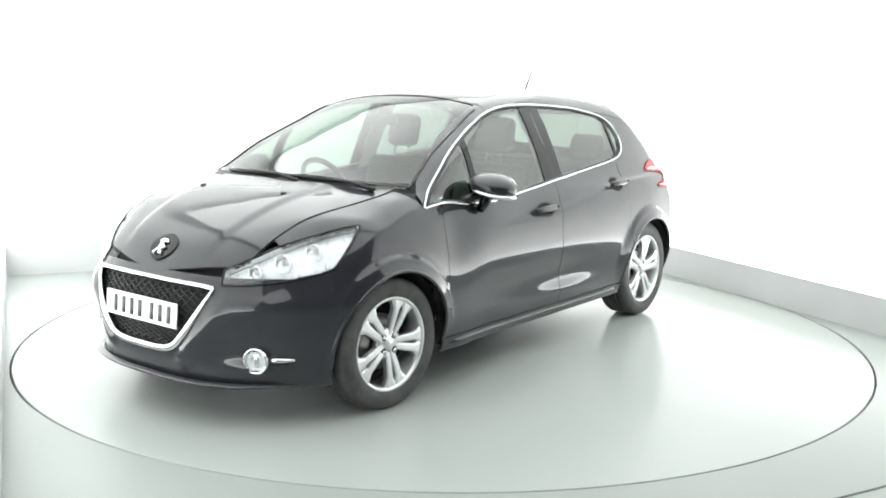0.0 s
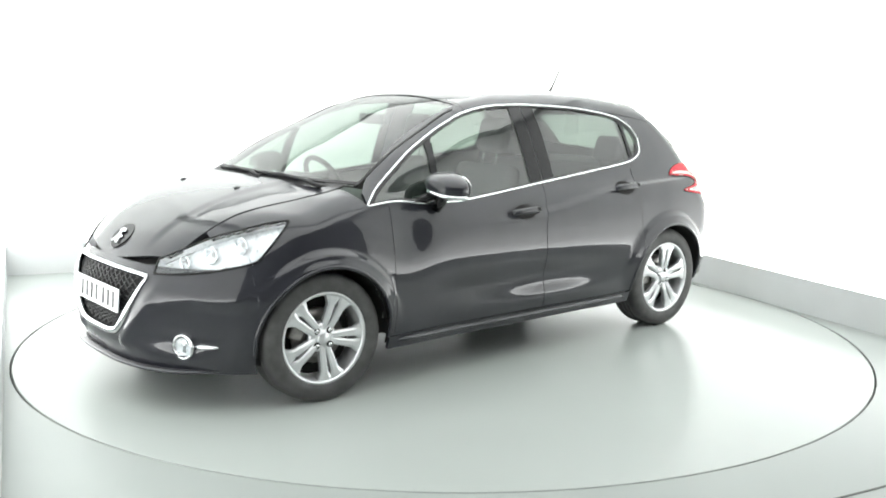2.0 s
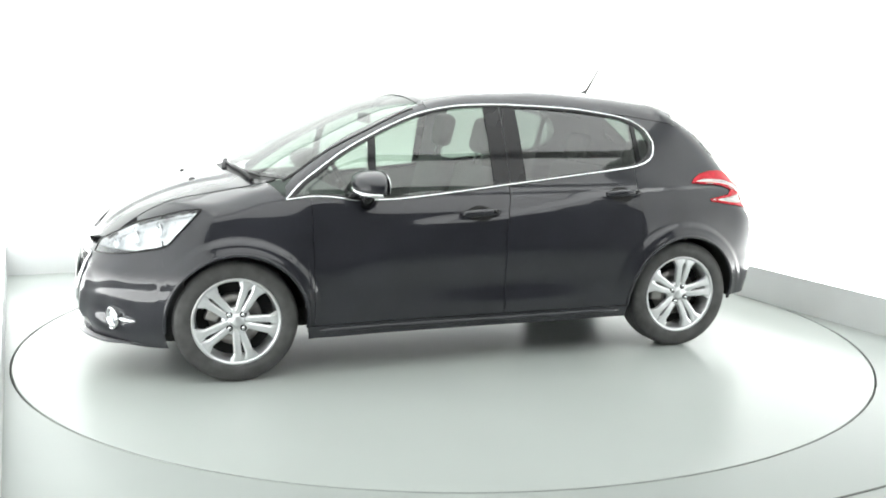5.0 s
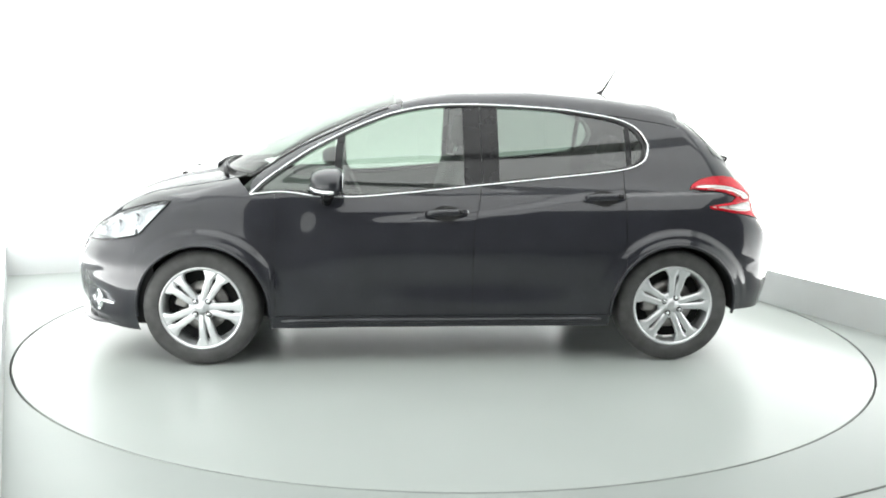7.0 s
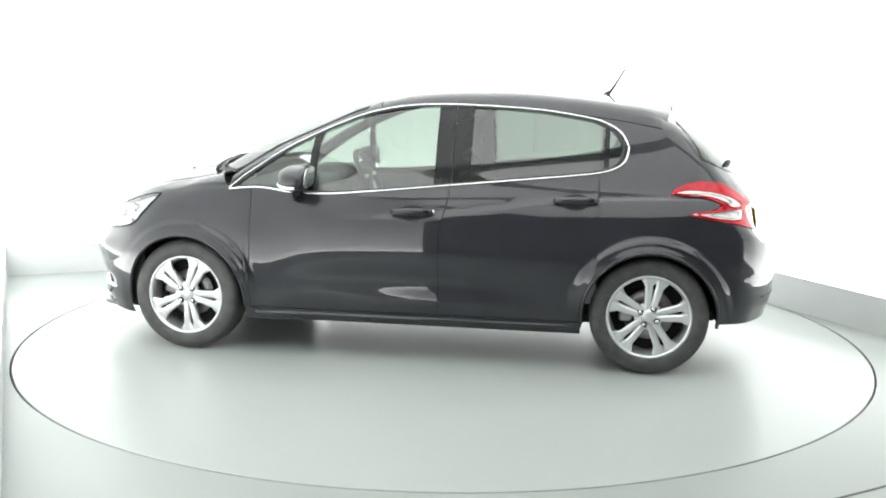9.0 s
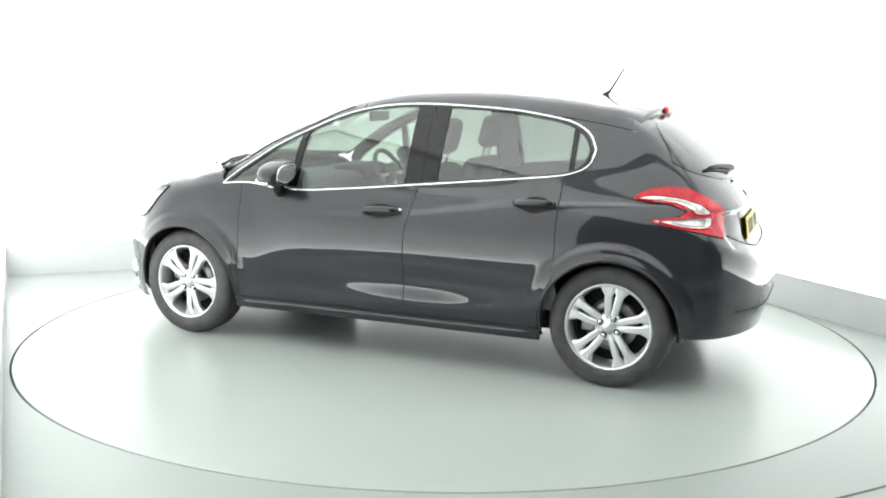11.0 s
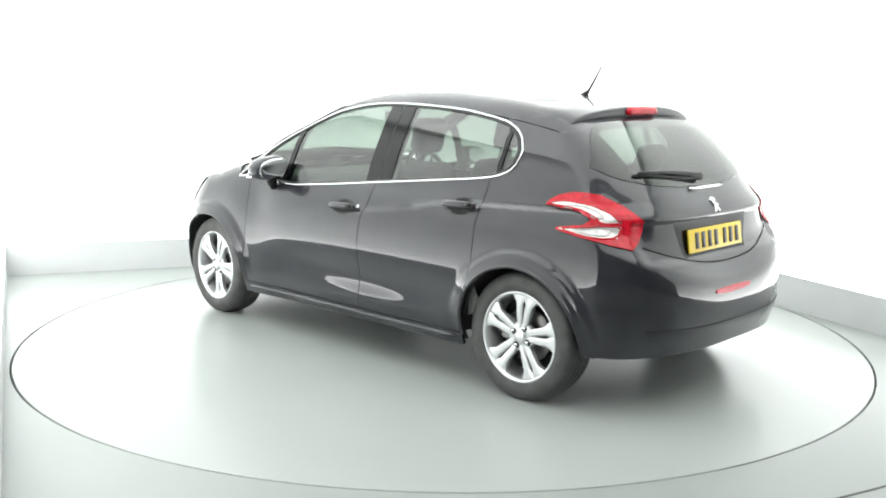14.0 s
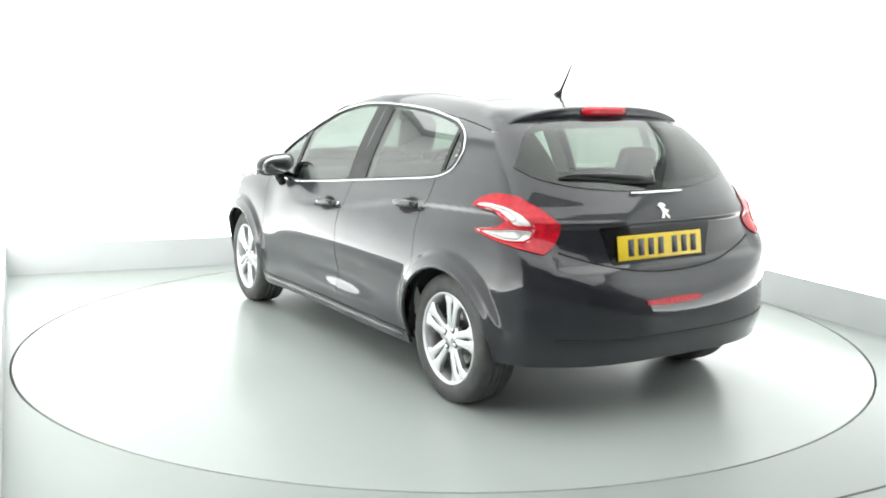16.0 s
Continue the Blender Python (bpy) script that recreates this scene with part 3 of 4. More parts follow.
PANE_TOP = spline((0.0, 1.328), (0.30, 1.322), (0.44, 1.309), (0.53, 1.262), (0.60, 1.186), (0.645, 1.130))
f0 = np.degrees(np.arctan2(on_side(x0, zb)[:, 1], -1.0 - x0))


def tail_at(s):
    z = SEAM + (EDGE(x0[-1]) * s * s + 1.347 * (1 - s * s) - SEAM) * tq if abs(s) < 0.999 else zb
    z = zb * abs(s) ** 6 + z * (1 - abs(s) ** 6)
    return on_plan(180 - f0 * s, z, -1.0)


TAILP = np.stack([tail_at(s) for s in np.linspace(1, -1, 130)], 0)
tailgate = part("tailgate", skin(TAILP, keep=lambda c: not (abs(c[1]) < 0.62 and PANE_LOW(abs(c[1])) + 0.014 < c[2] < PANE_TOP(abs(c[1])) - 0.014), lip=0), PAINT, car)
z = np.linspace(0.285, SEAM, 40)
axr = HUB_R - ARCH_R * np.sqrt(np.clip(1 - ((z - HUB_Z) / ARCH_R) ** 2, 0, 1))
cor = np.stack([on_side(axr * (1 - s) - 1.70 * s, z) for s in np.linspace(0, 1, 18)], 0)
fb = np.degrees(np.arctan2(on_side(np.full(40, -1.70), z)[:, 1], 0.70))
mid = np.stack([on_plan(180 - fb * s, z, -1.0) for s in np.linspace(1, -1, 81)], 0)
# closes the tailgate's head under the spoiler
qa = ROOF[-1][::-1]
qb = TAILP[:, -1]
ia, ib = np.linspace(0, len(qa) - 1, 60), np.linspace(0, len(qb) - 1, 60)
qa = np.stack([np.interp(ia, np.arange(len(qa)), qa[:, k]) for k in range(3)], -1)
qb = np.stack([np.interp(ib, np.arange(len(qb)), qb[:, k]) for k in range(3)], -1)
bm = bmesh.new()
va, vb = [bm.verts.new(q) for q in qa], [bm.verts.new(q) for q in qb]
for i in range(59):
    bm.faces.new((va[i], va[i + 1], vb[i + 1], vb[i]))
part("tailgate_head", bm, PAINT, tailgate)
rear_bumper = part("rear_bumper", skin(np.concatenate([cor, mid[1:-1], cor[::-1] * (1, -1, 1)], 0), lip=0), PAINT, car)

# ---- wheels ----
def wheel():
    w = new("wheel")
    bm = bmesh.new()
    R = TYRE_R
    lathe(bm, [(0.214, 0.085), (0.225, 0.096), (0.255, 0.101), (0.285, 0.097), (0.302, 0.086), (R - 0.003, 0.070), (R, 0.045), (R, 0.034), (R - 0.006, 0.033), (R - 0.006, 0.028), (R, 0.027),
               (R, 0.004), (R - 0.006, 0.003), (R - 0.006, -0.003), (R, -0.004), (R, -0.027), (R - 0.006, -0.028), (R - 0.006, -0.033), (R, -0.034), (R, -0.045), (R - 0.003, -0.070), (0.302, -0.086),
               (0.285, -0.097), (0.255, -0.101), (0.225, -0.096), (0.214, -0.085)], 96, closed=True)
    part("tyre", bm, RUBBER, w)
    bm = bmesh.new()
    lathe(bm, [(0.219, 0.088), (0.222, 0.093), (0.217, 0.096), (0.209, 0.092), (0.203, 0.080), (0.197, 0.040), (0.195, -0.085), (0.215, -0.09), (0.215, -0.08), (0.214, 0.085)], 96, closed=True)
    rim = part("rim", bm, ALLOY, w)
    # five twin spokes, each arm a shaped bar that widens to the rim
    for k in range(5):
        for sgn in (-1, 1):
            bm = bmesh.new()
            c0 = 2 * math.pi * k / 5 + math.pi / 2
            rows = []
            for q in np.linspace(0, 1, 9):
                r = 0.040 + q * 0.166
                mid = sgn * (0.0135 + 0.0195 * q) / r
                half = (0.0150 + 0.0062 * q + 0.022 * step(0.76, 1, q)) / r
                y = 0.078 + 0.009 * q + 0.004 * math.sin(math.pi * q)
                a, b = c0 + mid - half, c0 + mid + half
                rows.append([bm.verts.new((r * math.cos(an), yy, r * math.sin(an))) for an, yy in ((a, y - 0.028), (a, y - 0.005), (a * 0.75 + b * 0.25, y), (a * 0.25 + b * 0.75, y), (b, y - 0.005), (b, y - 0.028))])
            for A, B in zip(rows, rows[1:]):
                for j in range(6):
                    bm.faces.new((A[j], A[(j + 1) % 6], B[(j + 1) % 6], B[j]))
            bm.faces.new(rows[0])
            bm.faces.new(rows[-1])
            bmesh.ops.recalc_face_normals(bm, faces=bm.faces)
            part("spoke", bm, ALLOY, rim, smooth=False)
    bm = bmesh.new()
    lathe(bm, [(0.0005, 0.088), (0.026, 0.087), (0.030, 0.083), (0.031, 0.078), (0.056, 0.078), (0.072, 0.073), (0.075, 0.045), (0.0005, 0.045)], 40)
    part("hub_cap", bm, ALLOY, rim)
    for k in range(4):
        a = radians(20) + k * math.pi / 2
        bm = bmesh.new()
        lathe(bm, [(0.0005, 0.086), (0.0085, 0.086), (0.0105, 0.083), (0.0105, 0.065)], 12)
        bmesh.ops.translate(bm, verts=bm.verts, vec=(0.049 * math.cos(a), 0, 0.049 * math.sin(a)))
        part("wheel_bolt", bm, CHROME, rim)
        # raised black ring painted as the shade inside the bolt's recess
        bm = bmesh.new()
        lathe(bm, [(0.0100, 0.0798), (0.0160, 0.0800), (0.0170, 0.0765)], 14)
        bmesh.ops.translate(bm, verts=bm.verts, vec=(0.049 * math.cos(a), 0, 0.049 * math.sin(a)))
        part("bolt_hole_shade", bm, LINER_SHADE, rim)
    bm = bmesh.new()
    lathe(bm, [(0.05, 0.018), (0.133, 0.018), (0.133, -0.004), (0.05, -0.004)], 48, closed=True)
    part("brake_disc", bm, STEEL, w)
    bm = bmesh.new()
    lathe(bm, [(0.0005, -0.02), (0.194, -0.02)], 40)
    part("brake_shield", bm, LINER_SHADE, w)
    bm = bmesh.new()
    box(bm, (0.07, -0.02, -0.06), (0.15, 0.04, 0.06), 0.015)
    part("brake_caliper", bm, STEEL, w)
    return w


first = wheel()
first.parent = car
WHEEL_Y = 0.735
STEER = -3.5
first.matrix_basis = pose(HUB_F, WHEEL_Y, HUB_Z + 0.006, 0, -25, STEER)
for hx, sgn, spin in ((HUB_R, 1, -8), (HUB_F, -1, 40), (HUB_R, -1, 15)):
    o = copy_thing(first, pose(hx, sgn * WHEEL_Y, HUB_Z + 0.006, 0, spin, (0 if sgn > 0 else 180) + (STEER if hx > 0 else 0)))
    o.parent = car


def liner(hx, mirror):
    """The dark well over a wheel."""
    bm = bmesh.new()
    s = -1 if mirror else 1
    a = np.linspace(-0.08, math.pi + 0.08, 34)
    ex, ez = hx + (ARCH_R + 0.004) * np.cos(a), HUB_Z + (ARCH_R + 0.004) * np.sin(a)
    rim_y = on_side(ex, ez)[:, 1] - 0.02
    rows = [[bm.verts.new((x, s * min(y, w), z)) for x, z, w in zip(ex, ez, rim_y)] for y in (0.83, 0.74, 0.60)]
    for A, B in zip(rows, rows[1:]):
        for j in range(len(a) - 1):
            bm.faces.new((A[j], A[j + 1], B[j + 1], B[j]))
    bm.faces.new(rows[-1])
    part("wheel_liner", bm, LINER_SHADE, car)


for hx in (HUB_F, HUB_R):
    for m in SIDES:
        liner(hx, m)
bm = bmesh.new()
box(bm, (-1.55, -0.60, 0.21), (1.75, 0.60, 0.27), 0.02)
box(bm, (-1.86, -0.50, 0.33), (-1.50, 0.50, 0.38), 0.02)
part("underbody", bm, LINER_SHADE, car)

# ---- glass, seals and bright trim of the side windows ----
for ob in [o for o in car.children if o.name.split(".")[0] in ("rear_quarter", "arch_panel", "tailgate", "rear_bumper", "front_bumper")]:
    hug(ob)


def window_strip(x0, x1, low=0.004, high=0.004, n=30, lean=0.0):
    t = np.linspace(0, 1, 16)[None, :]
    s = np.linspace(0, 1, n)[:, None]
    x = x0 + (x1 - x0) * s + lean * (t - 0.5)
    lo, hi = BELT(x) - low, UPPER(x) + high
    return on_side(x, lo + (np.maximum(hi, lo + 0.001) - lo) * t)


def glazing(mirror):
    fd, rd = DOORS[1 if mirror else 0]
    for x0, x1, owner in ((0.573, 1.012, car), (-0.122, 0.540, fd), (-1.012, -0.298, rd), (-1.134, -1.03, car)):
        tint = DARKGLASS if x1 < -0.2 else GLASS
        g = part("window_pane", skin(window_strip(x0, x1), out=-0.006, lip=0, mirror=mirror), tint, owner)
        g.visible_shadow = False
    part("window_divider", skin(window_strip(0.536, 0.578, n=4, lean=-0.03), out=-0.001, lip=0.03, mirror=mirror), GLOSSBLACK, car)
    part("door_pillar", skin(window_strip(-0.2095, -0.115, n=6), out=-0.001, lip=0, mirror=mirror), GLOSSBLACK, fd)
    part("door_pillar", skin(window_strip(-0.305, -0.2115, n=6), out=-0.001, lip=0, mirror=mirror), GLOSSBLACK, rd)
    part("window_divider", skin(window_strip(-1.034, -1.008, n=4), out=-0.001, lip=0.03, mirror=mirror), GLOSSBLACK, rd)
    xs = np.r_[np.linspace(1.012, 0.85, 8), np.linspace(0.82, -0.95, 50), np.linspace(-0.98, -1.12, 16), -1.131]
    xu = np.r_[-1.1345, np.linspace(-1.13, -0.95, 20), np.linspace(-0.9, 0.9, 60), np.linspace(0.92, 1.014, 8)]
    P = np.concatenate([on_side(xs, BELT(xs)), on_side(xu, UPPER(xu))], 0)
    N = normals(P)
    Q = P + N * 0.003
    if mirror:
        Q, N = Q * (1, -1, 1), N * (1, -1, 1)
    bm = bmesh.new()
    tube(bm, Q, 0.0052, 8, closed=True, flat=0.8, ups=N)
    part("chrome_surround", bm, CHROME, car, "bright chrome strip round the side windows")
    # dark rubber seal just within the bright strip
    c = np.array([-0.05, 0, 1.15])
    S2 = P + (c - P) * (1, 0, 1) * 0.022
    S2 = on_side(S2[:, 0], S2[:, 2])
    S2 = S2 + normals(S2) * -0.001
    bm = bmesh.new()
    tube(bm, S2 * (1, -1 if mirror else 1, 1), 0.010, 6, closed=True, flat=0.5, ups=N)
    part("window_seal", bm, PLASTIC, car)


both(glazing)


# ---- handles, mirrors ----
def handle(mirror, x, z, owner):
    k = -1 if mirror else 1
    # no recess is cut: a flat dark patch carries its shade
    a, t = np.meshgrid(np.linspace(0, 2 * math.pi, 25), np.linspace(0.02, 1, 6), indexing="ij")
    px, pz = x + 0.075 * np.cos(a) * t, z + 0.040 * np.sin(a) * t
    part("handle_cup_shade", skin(on_side(px, pz), out=0.0015, lip=0, mirror=mirror), LINER_SHADE, owner, "dark patch painted for shade in the finger recess")
    xs = np.linspace(-0.108, 0.108, 15)
    P = on_side(x + xs, np.full(15, z) - 0.03 * xs)
    P = P + normals(P) * (0.004 + 0.034 * np.sqrt(np.clip(1 - (xs / 0.112) ** 4, 0, 1)))[:, None]
    bm = bmesh.new()
    tube(bm, P * (1, k, 1), [0.013 + 0.006 * math.cos(q / 0.108 * 1.4) for q in xs], 10, flat=0.6, ups=[(0, k, 0.2)] * 15)
    h = part("door_handle", bm, PAINT, owner)
    bm = bmesh.new()
    tube(bm, (P * (1, k, 1))[1:4] + np.array((0, 0.004 * k, 0.002)), 0.012, 8, flat=0.7, ups=[(0, k, 0.2)] * 3)
    part("lock_cap", bm, GLOSSBLACK, h)


for m in SIDES:
    fd, rd = DOORS[1 if m else 0]
    handle(m, -0.012, 0.818, fd)
    handle(m, -0.868, 0.898, rd)


def mirror_unit(mirror):
    k = -1 if mirror else 1
    owner = DOORS[1 if mirror else 0][0]
    bm = bmesh.new()
    bmesh.ops.create_uvsphere(bm, u_segments=36, v_segments=22, radius=1)
    for v in bm.verts:
        x, y, z = v.co
        sx = 0.115 if x > 0 else 0.055
        x = math.copysign(abs(x) ** (0.95 if x > 0 else 0.5), x)
        v.co = (0.585 + sx * x * (1 - 0.10 * y), k * (0.900 + 0.118 * math.copysign(abs(y) ** 0.85, y)), 0.997 + 0.066 * math.copysign(abs(z) ** 0.85, z) - 0.018 * y)
    house = part("wing_mirror", bm, PAINT, owner, "black wing mirror with a bright lower strip")
    bm = bmesh.new()
    bmesh.ops.create_uvsphere(bm, u_segments=30, v_segments=14, radius=1)
    for v in bm.verts:
        x, y, z = v.co
        v.co = (0.531 + 0.008 * x, k * (0.902 + 0.098 * math.copysign(abs(y) ** 0.7, y)), 0.997 + 0.052 * math.copysign(abs(z) ** 0.7, z) - 0.016 * y)
    part("mirror_glass", bm, CHROME, house, "silvered mirror glass")
    bm = bmesh.new()
    P = [(0.585 + 0.118 * math.cos(q) * (0.96 if math.cos(q) > 0 else 0.4), k * (0.905 + 0.118 * math.sin(q)), 0.966 - 0.020 * math.sin(q)) for q in np.linspace(-0.5, 1.75, 18)]
    tube(bm, P, 0.0085, 8, flat=1.2)
    part("mirror_strip", bm, CHROME, house, "bright lower strip")
    bm = bmesh.new()
    tube(bm, [(0.70, k * 0.765, 0.915), (0.67, k * 0.80, 0.93), (0.62, k * 0.85, 0.955)], [0.036, 0.03, 0.026], 12, flat=0.7)
    part("mirror_stalk", bm, GLOSSBLACK, house)
    bm = bmesh.new()
    tube(bm, [(0.605, k * 0.885, 0.950), (0.610, k * 0.862, 0.915), (0.618, k * 0.835, 0.872)], [0.030, 0.034, 0.026], 14, flat=0.8)
    part("mirror_foot", bm, GLOSSBLACK, house)


both(mirror_unit)


# ---- door locks ----
for m in SIDES:
    c = on_side(-0.122, 0.826)
    n = normals(c)
    bm = bmesh.new()
    lathe(bm, [(0.0005, 0.006), (0.0085, 0.006), (0.0105, 0.003), (0.0105, -0.004)], 16)
    bmesh.ops.transform(bm, matrix=Matrix.Translation(Vector(c)) @ Vector(n).to_track_quat("Y", "Z").to_matrix().to_4x4(), verts=bm.verts)
    if m:
        for v in bm.verts:
            v.co.y = -v.co.y
    part("door_lock", bm, CHROME, DOORS[1 if m else 0][0], "small bright door lock")


# ---- arch lips ----
def arch_lip(hx, mirror):
    k = -1 if mirror else 1
    a = np.linspace(-0.12, math.pi + 0.12, 60)
    x, z = hx + ARCH_R * np.cos(a), HUB_Z + ARCH_R * np.sin(a)
    P = on_side(x, z)
    bm = bmesh.new()
    tube(bm, (P - normals(P) * 0.006) * (1, k, 1), 0.010, 8, ups=[(0, k, 0)] * 60)
    part("arch_lip", bm, PAINT, car)


for hx in (HUB_F, HUB_R):
    for m in SIDES:
        arch_lip(hx, m)


# ---- front: scuttle, wipers, lamps, grille, plate ----
def strip_on_top(x0, x1, ymax, n, m, out):
    y, t = np.meshgrid(np.linspace(-ymax, ymax, n), np.linspace(0, 1, m), indexing="ij")
    x = x0 * (1 - t) + x1 * t - SWEEP(y)
    return on_top(x, y)


part("scuttle_panel", skin(strip_on_top(1.205, 1.272, 0.655, 60, 6, 0), out=-0.002, lip=0.01), PLASTIC, car)
part("windscreen_border", skin(strip_on_top(1.185, 1.21, 0.69, 60, 3, 0), out=0.001, lip=0), GLOSSBLACK, windscreen)
y, t = np.meshgrid(np.linspace(-0.53, 0.53, 40), np.linspace(0, 1, 3), indexing="ij")
part("windscreen_border", skin(on_top(0.214 + 0.03 * t, y), out=0.001, lip=0), GLOSSBLACK, windscreen)


for k in (-1, 1):
    e = SCREEN[:, -1 if k > 0 else 0]
    bm = bmesh.new()
    tube(bm, e[3:] - normals(e[3:]) * 0.001, 0.008, 8)
    part("windscreen_seal", bm, PLASTIC, windscreen)


def wiper(pts, out):
    P = on_top(np.array([p[0] for p in pts]), np.array([p[1] for p in pts]))
    P = P + normals(P) * out
    w = tagged(new("windscreen_wiper"), "")
    w.parent = car
    bm = bmesh.new()
    tube(bm, P, [0.006, 0.012, 0.012, 0.010, 0.008, 0.006][:len(P)], 8, flat=0.9)
    part("wiper_blade", bm, PLASTIC, w)
    bm = bmesh.new()
    tube(bm, [P[-1] + np.array((0.045, 0.02, -0.016)), P[-2] + np.array((0.025, 0.0, 0.004)), P[2] + np.array((0.004, 0, 0.009))], [0.012, 0.009, 0.006], 8)
    part("wiper_arm", bm, PLASTIC, w)


wiper([(1.205 - float(SWEEP(y)), y) for y in np.linspace(-0.42, 0.16, 6)], 0.009)
wiper([(1.205 - 0.78 * float(SWEEP(y)), y) for y in np.linspace(0.08, 0.585, 6)], 0.010)
for x, y in ((1.438, -0.292), (1.428, 0.285)):
    p = on_top(x, y) + np.array((0, 0, 0.011))
    bm = bmesh.new()
    bmesh.ops.create_uvsphere(bm, u_segments=12, v_segments=8, radius=1)
    for v in bm.verts:
        v.co = Vector(p) + Vector((v.co.x * 0.018, v.co.y * 0.014, v.co.z * 0.009 - 0.001))
    part("washer_jet", bm, PLASTIC, hood)


def lamp_grid(n=40, m=14, f0=25.2, f1=60.9, inset=0.0):
    f = np.linspace(f0, f1, n)[:, None]
    t = np.linspace(0, 1, m)[None, :]
    lo, hi = LAMP_LOW(f) + inset, LAMP_TOP(f) - inset
    return on_plan(f + 0 * t, lo + (np.maximum(hi, lo + 0.002) - lo) * t, 1.0)


def headlamp(mirror):
    k = -1 if mirror else 1
    h = new("headlamp")
    h.parent = car
    tagged(h, "clear swept-back headlamp with silver reflectors")
    part("lamp_bowl", skin(lamp_grid(inset=0.004), out=-0.045, lip=0, mirror=mirror), REFLECTOR, h)
    # a stepped silver rim and dark bezel round the bowl
    P = lamp_grid()
    ring = np.concatenate([P[:, 0], P[-1, 1:-1], P[::-1, -1], P[0, -2:0:-1]], 0)
    N = normals(ring)
    bm = bmesh.new()
    a, b = ring - N * 0.002, ring - N * 0.05
    va, vb = [bm.verts.new(q * (1, k, 1)) for q in a], [bm.verts.new(q * (1, k, 1)) for q in b]
    for i in range(len(va)):
        bm.faces.new((va[i], va[(i + 1) % len(va)], vb[(i + 1) % len(va)], vb[i]))
    part("lamp_rim", bm, REFLECTOR, h)
    for f, z, r in ((33.0, 0.697, 0.034), (40.0, 0.735, 0.042), (48.0, 0.778, 0.040)):
        c = on_plan(f, z, 1.0)
        nn = normals(c)
        m = Matrix.Translation(Vector(c * (1, k, 1)) - Vector(nn * (1, k, 1)) * 0.03) @ Vector((1.0, k * 0.25, 0.0)).to_track_quat("Y", "Z").to_matrix().to_4x4()
        bm = bmesh.new()
        lathe(bm, [(r, 0.012), (r * 0.93, 0.016), (r * 0.86, 0.006), (r * 0.72, -0.012), (r * 0.40, -0.022), (0.0006, -0.024)], 28)
        bmesh.ops.transform(bm, matrix=m, verts=bm.verts)
        part("lamp_reflector", bm, CHROME, h)
        bm = bmesh.new()
        lathe(bm, [(0.0006, 0.004), (r * 0.26, 0.0), (r * 0.34, -0.012), (r * 0.36, -0.022)], 18)
        bmesh.ops.transform(bm, matrix=m, verts=bm.verts)
        part("lamp_bulb", bm, CLEAR, h)
    g = part("lamp_lens", skin(lamp_grid(), out=0.003, lip=0.006, mirror=mirror), LENS, h, "clear lamp lens")
    g.visible_shadow = False
    bm = bmesh.new()
    tube(bm, (ring + N * 0.0015) * (1, k, 1), 0.0058, 6, closed=True)
    part("lamp_gasket", bm, GLOSSBLACK, h)


both(headlamp)


def on_front(y, z):
    y, z = np.broadcast_arrays(np.asarray(y, float), np.asarray(z, float))
    o = np.stack([np.full_like(y, 1.2), y, z], -1)
    return march(o, np.broadcast_to((1.0, 0.0, 0.0), o.shape), 1.2)


def on_rear(y, z):
    y, z = np.broadcast_arrays(np.asarray(y, float), np.asarray(z, float))
    o = np.stack([np.full_like(y, -1.1), y, z], -1)
    return march(o, np.broadcast_to((-1.0, 0.0, 0.0), o.shape), 1.2)


def outline(poly, n):
    out = []
    for (a, b), (c, e) in zip(poly, poly[1:] + poly[:1]):
        for q in np.linspace(0, 1, n, endpoint=False):
            out.append((a + (c - a) * q, b + (e - b) * q))
    return np.array(out)


def rounded(poly, it=2):
    p = np.array(poly)
    for _ in range(it):
        p = np.stack([0.78 * p + 0.22 * np.roll(p, -1, 0), 0.22 * p + 0.78 * np.roll(p, -1, 0)], 1).reshape(-1, 2)
    return p


# rear window: a pane laid over its opening, with a dark printed border
s, t = np.meshgrid(np.sin(np.linspace(-1, 1, 61) * math.pi / 2) * 0.644, np.linspace(0, 1, 24), indexing="ij")
lo, hi = PANE_LOW(np.abs(s)), PANE_TOP(np.abs(s))
rear_window = part("rear_window", skin(on_rear(s, lo + (hi - lo) * t), out=0.004, lip=0.004), REARGLASS, tailgate, "rear window glass with a dark border")
rear_window.visible_shadow = False
t = np.linspace(0, 1, 4)[None, :]
sb = s[:, :1]
for name, a, b in (("lower", 0.0, 0.10), ("upper", 0.90, 1.0)):
    lo, hi = PANE_LOW(np.abs(sb)), PANE_TOP(np.abs(sb))
    part("window_border", skin(on_rear(sb + 0 * t, lo + (hi - lo) * (a + (b - a) * t)), out=0.0015, lip=0), GLOSSBLACK, rear_window)
# wide side borders stand in for the dark inner rear pillars
for k in (-1, 1):
    sb = k * np.linspace(0.475, 0.643, 16)[:, None]
    lo, hi = PANE_LOW(np.abs(sb)), PANE_TOP(np.abs(sb))
    t = np.linspace(0, 1, 10)[None, :]
    part("window_border", skin(on_rear(sb + 0 * t, lo + (hi - lo) * t), out=0.001, lip=0), GLOSSBLACK, rear_window)

GR = rounded(GRILLE)
P = on_front(GR[:, 0], GR[:, 1])
N = normals(P)
bm = bmesh.new()
tube(bm, P + N * 0.005, [float(0.0090 + 0.0085 * step(0.60, 0.40, q)) for q in GR[:, 1]], 10, closed=True, flat=0.7, ups=N)
grille = part("grille", bm, CHROME, front_bumper, "chrome-framed dark mesh grille")
y, z = np.meshgrid(np.linspace(-0.43, 0.43, 30), np.linspace(0.31, 0.64, 12), indexing="ij")
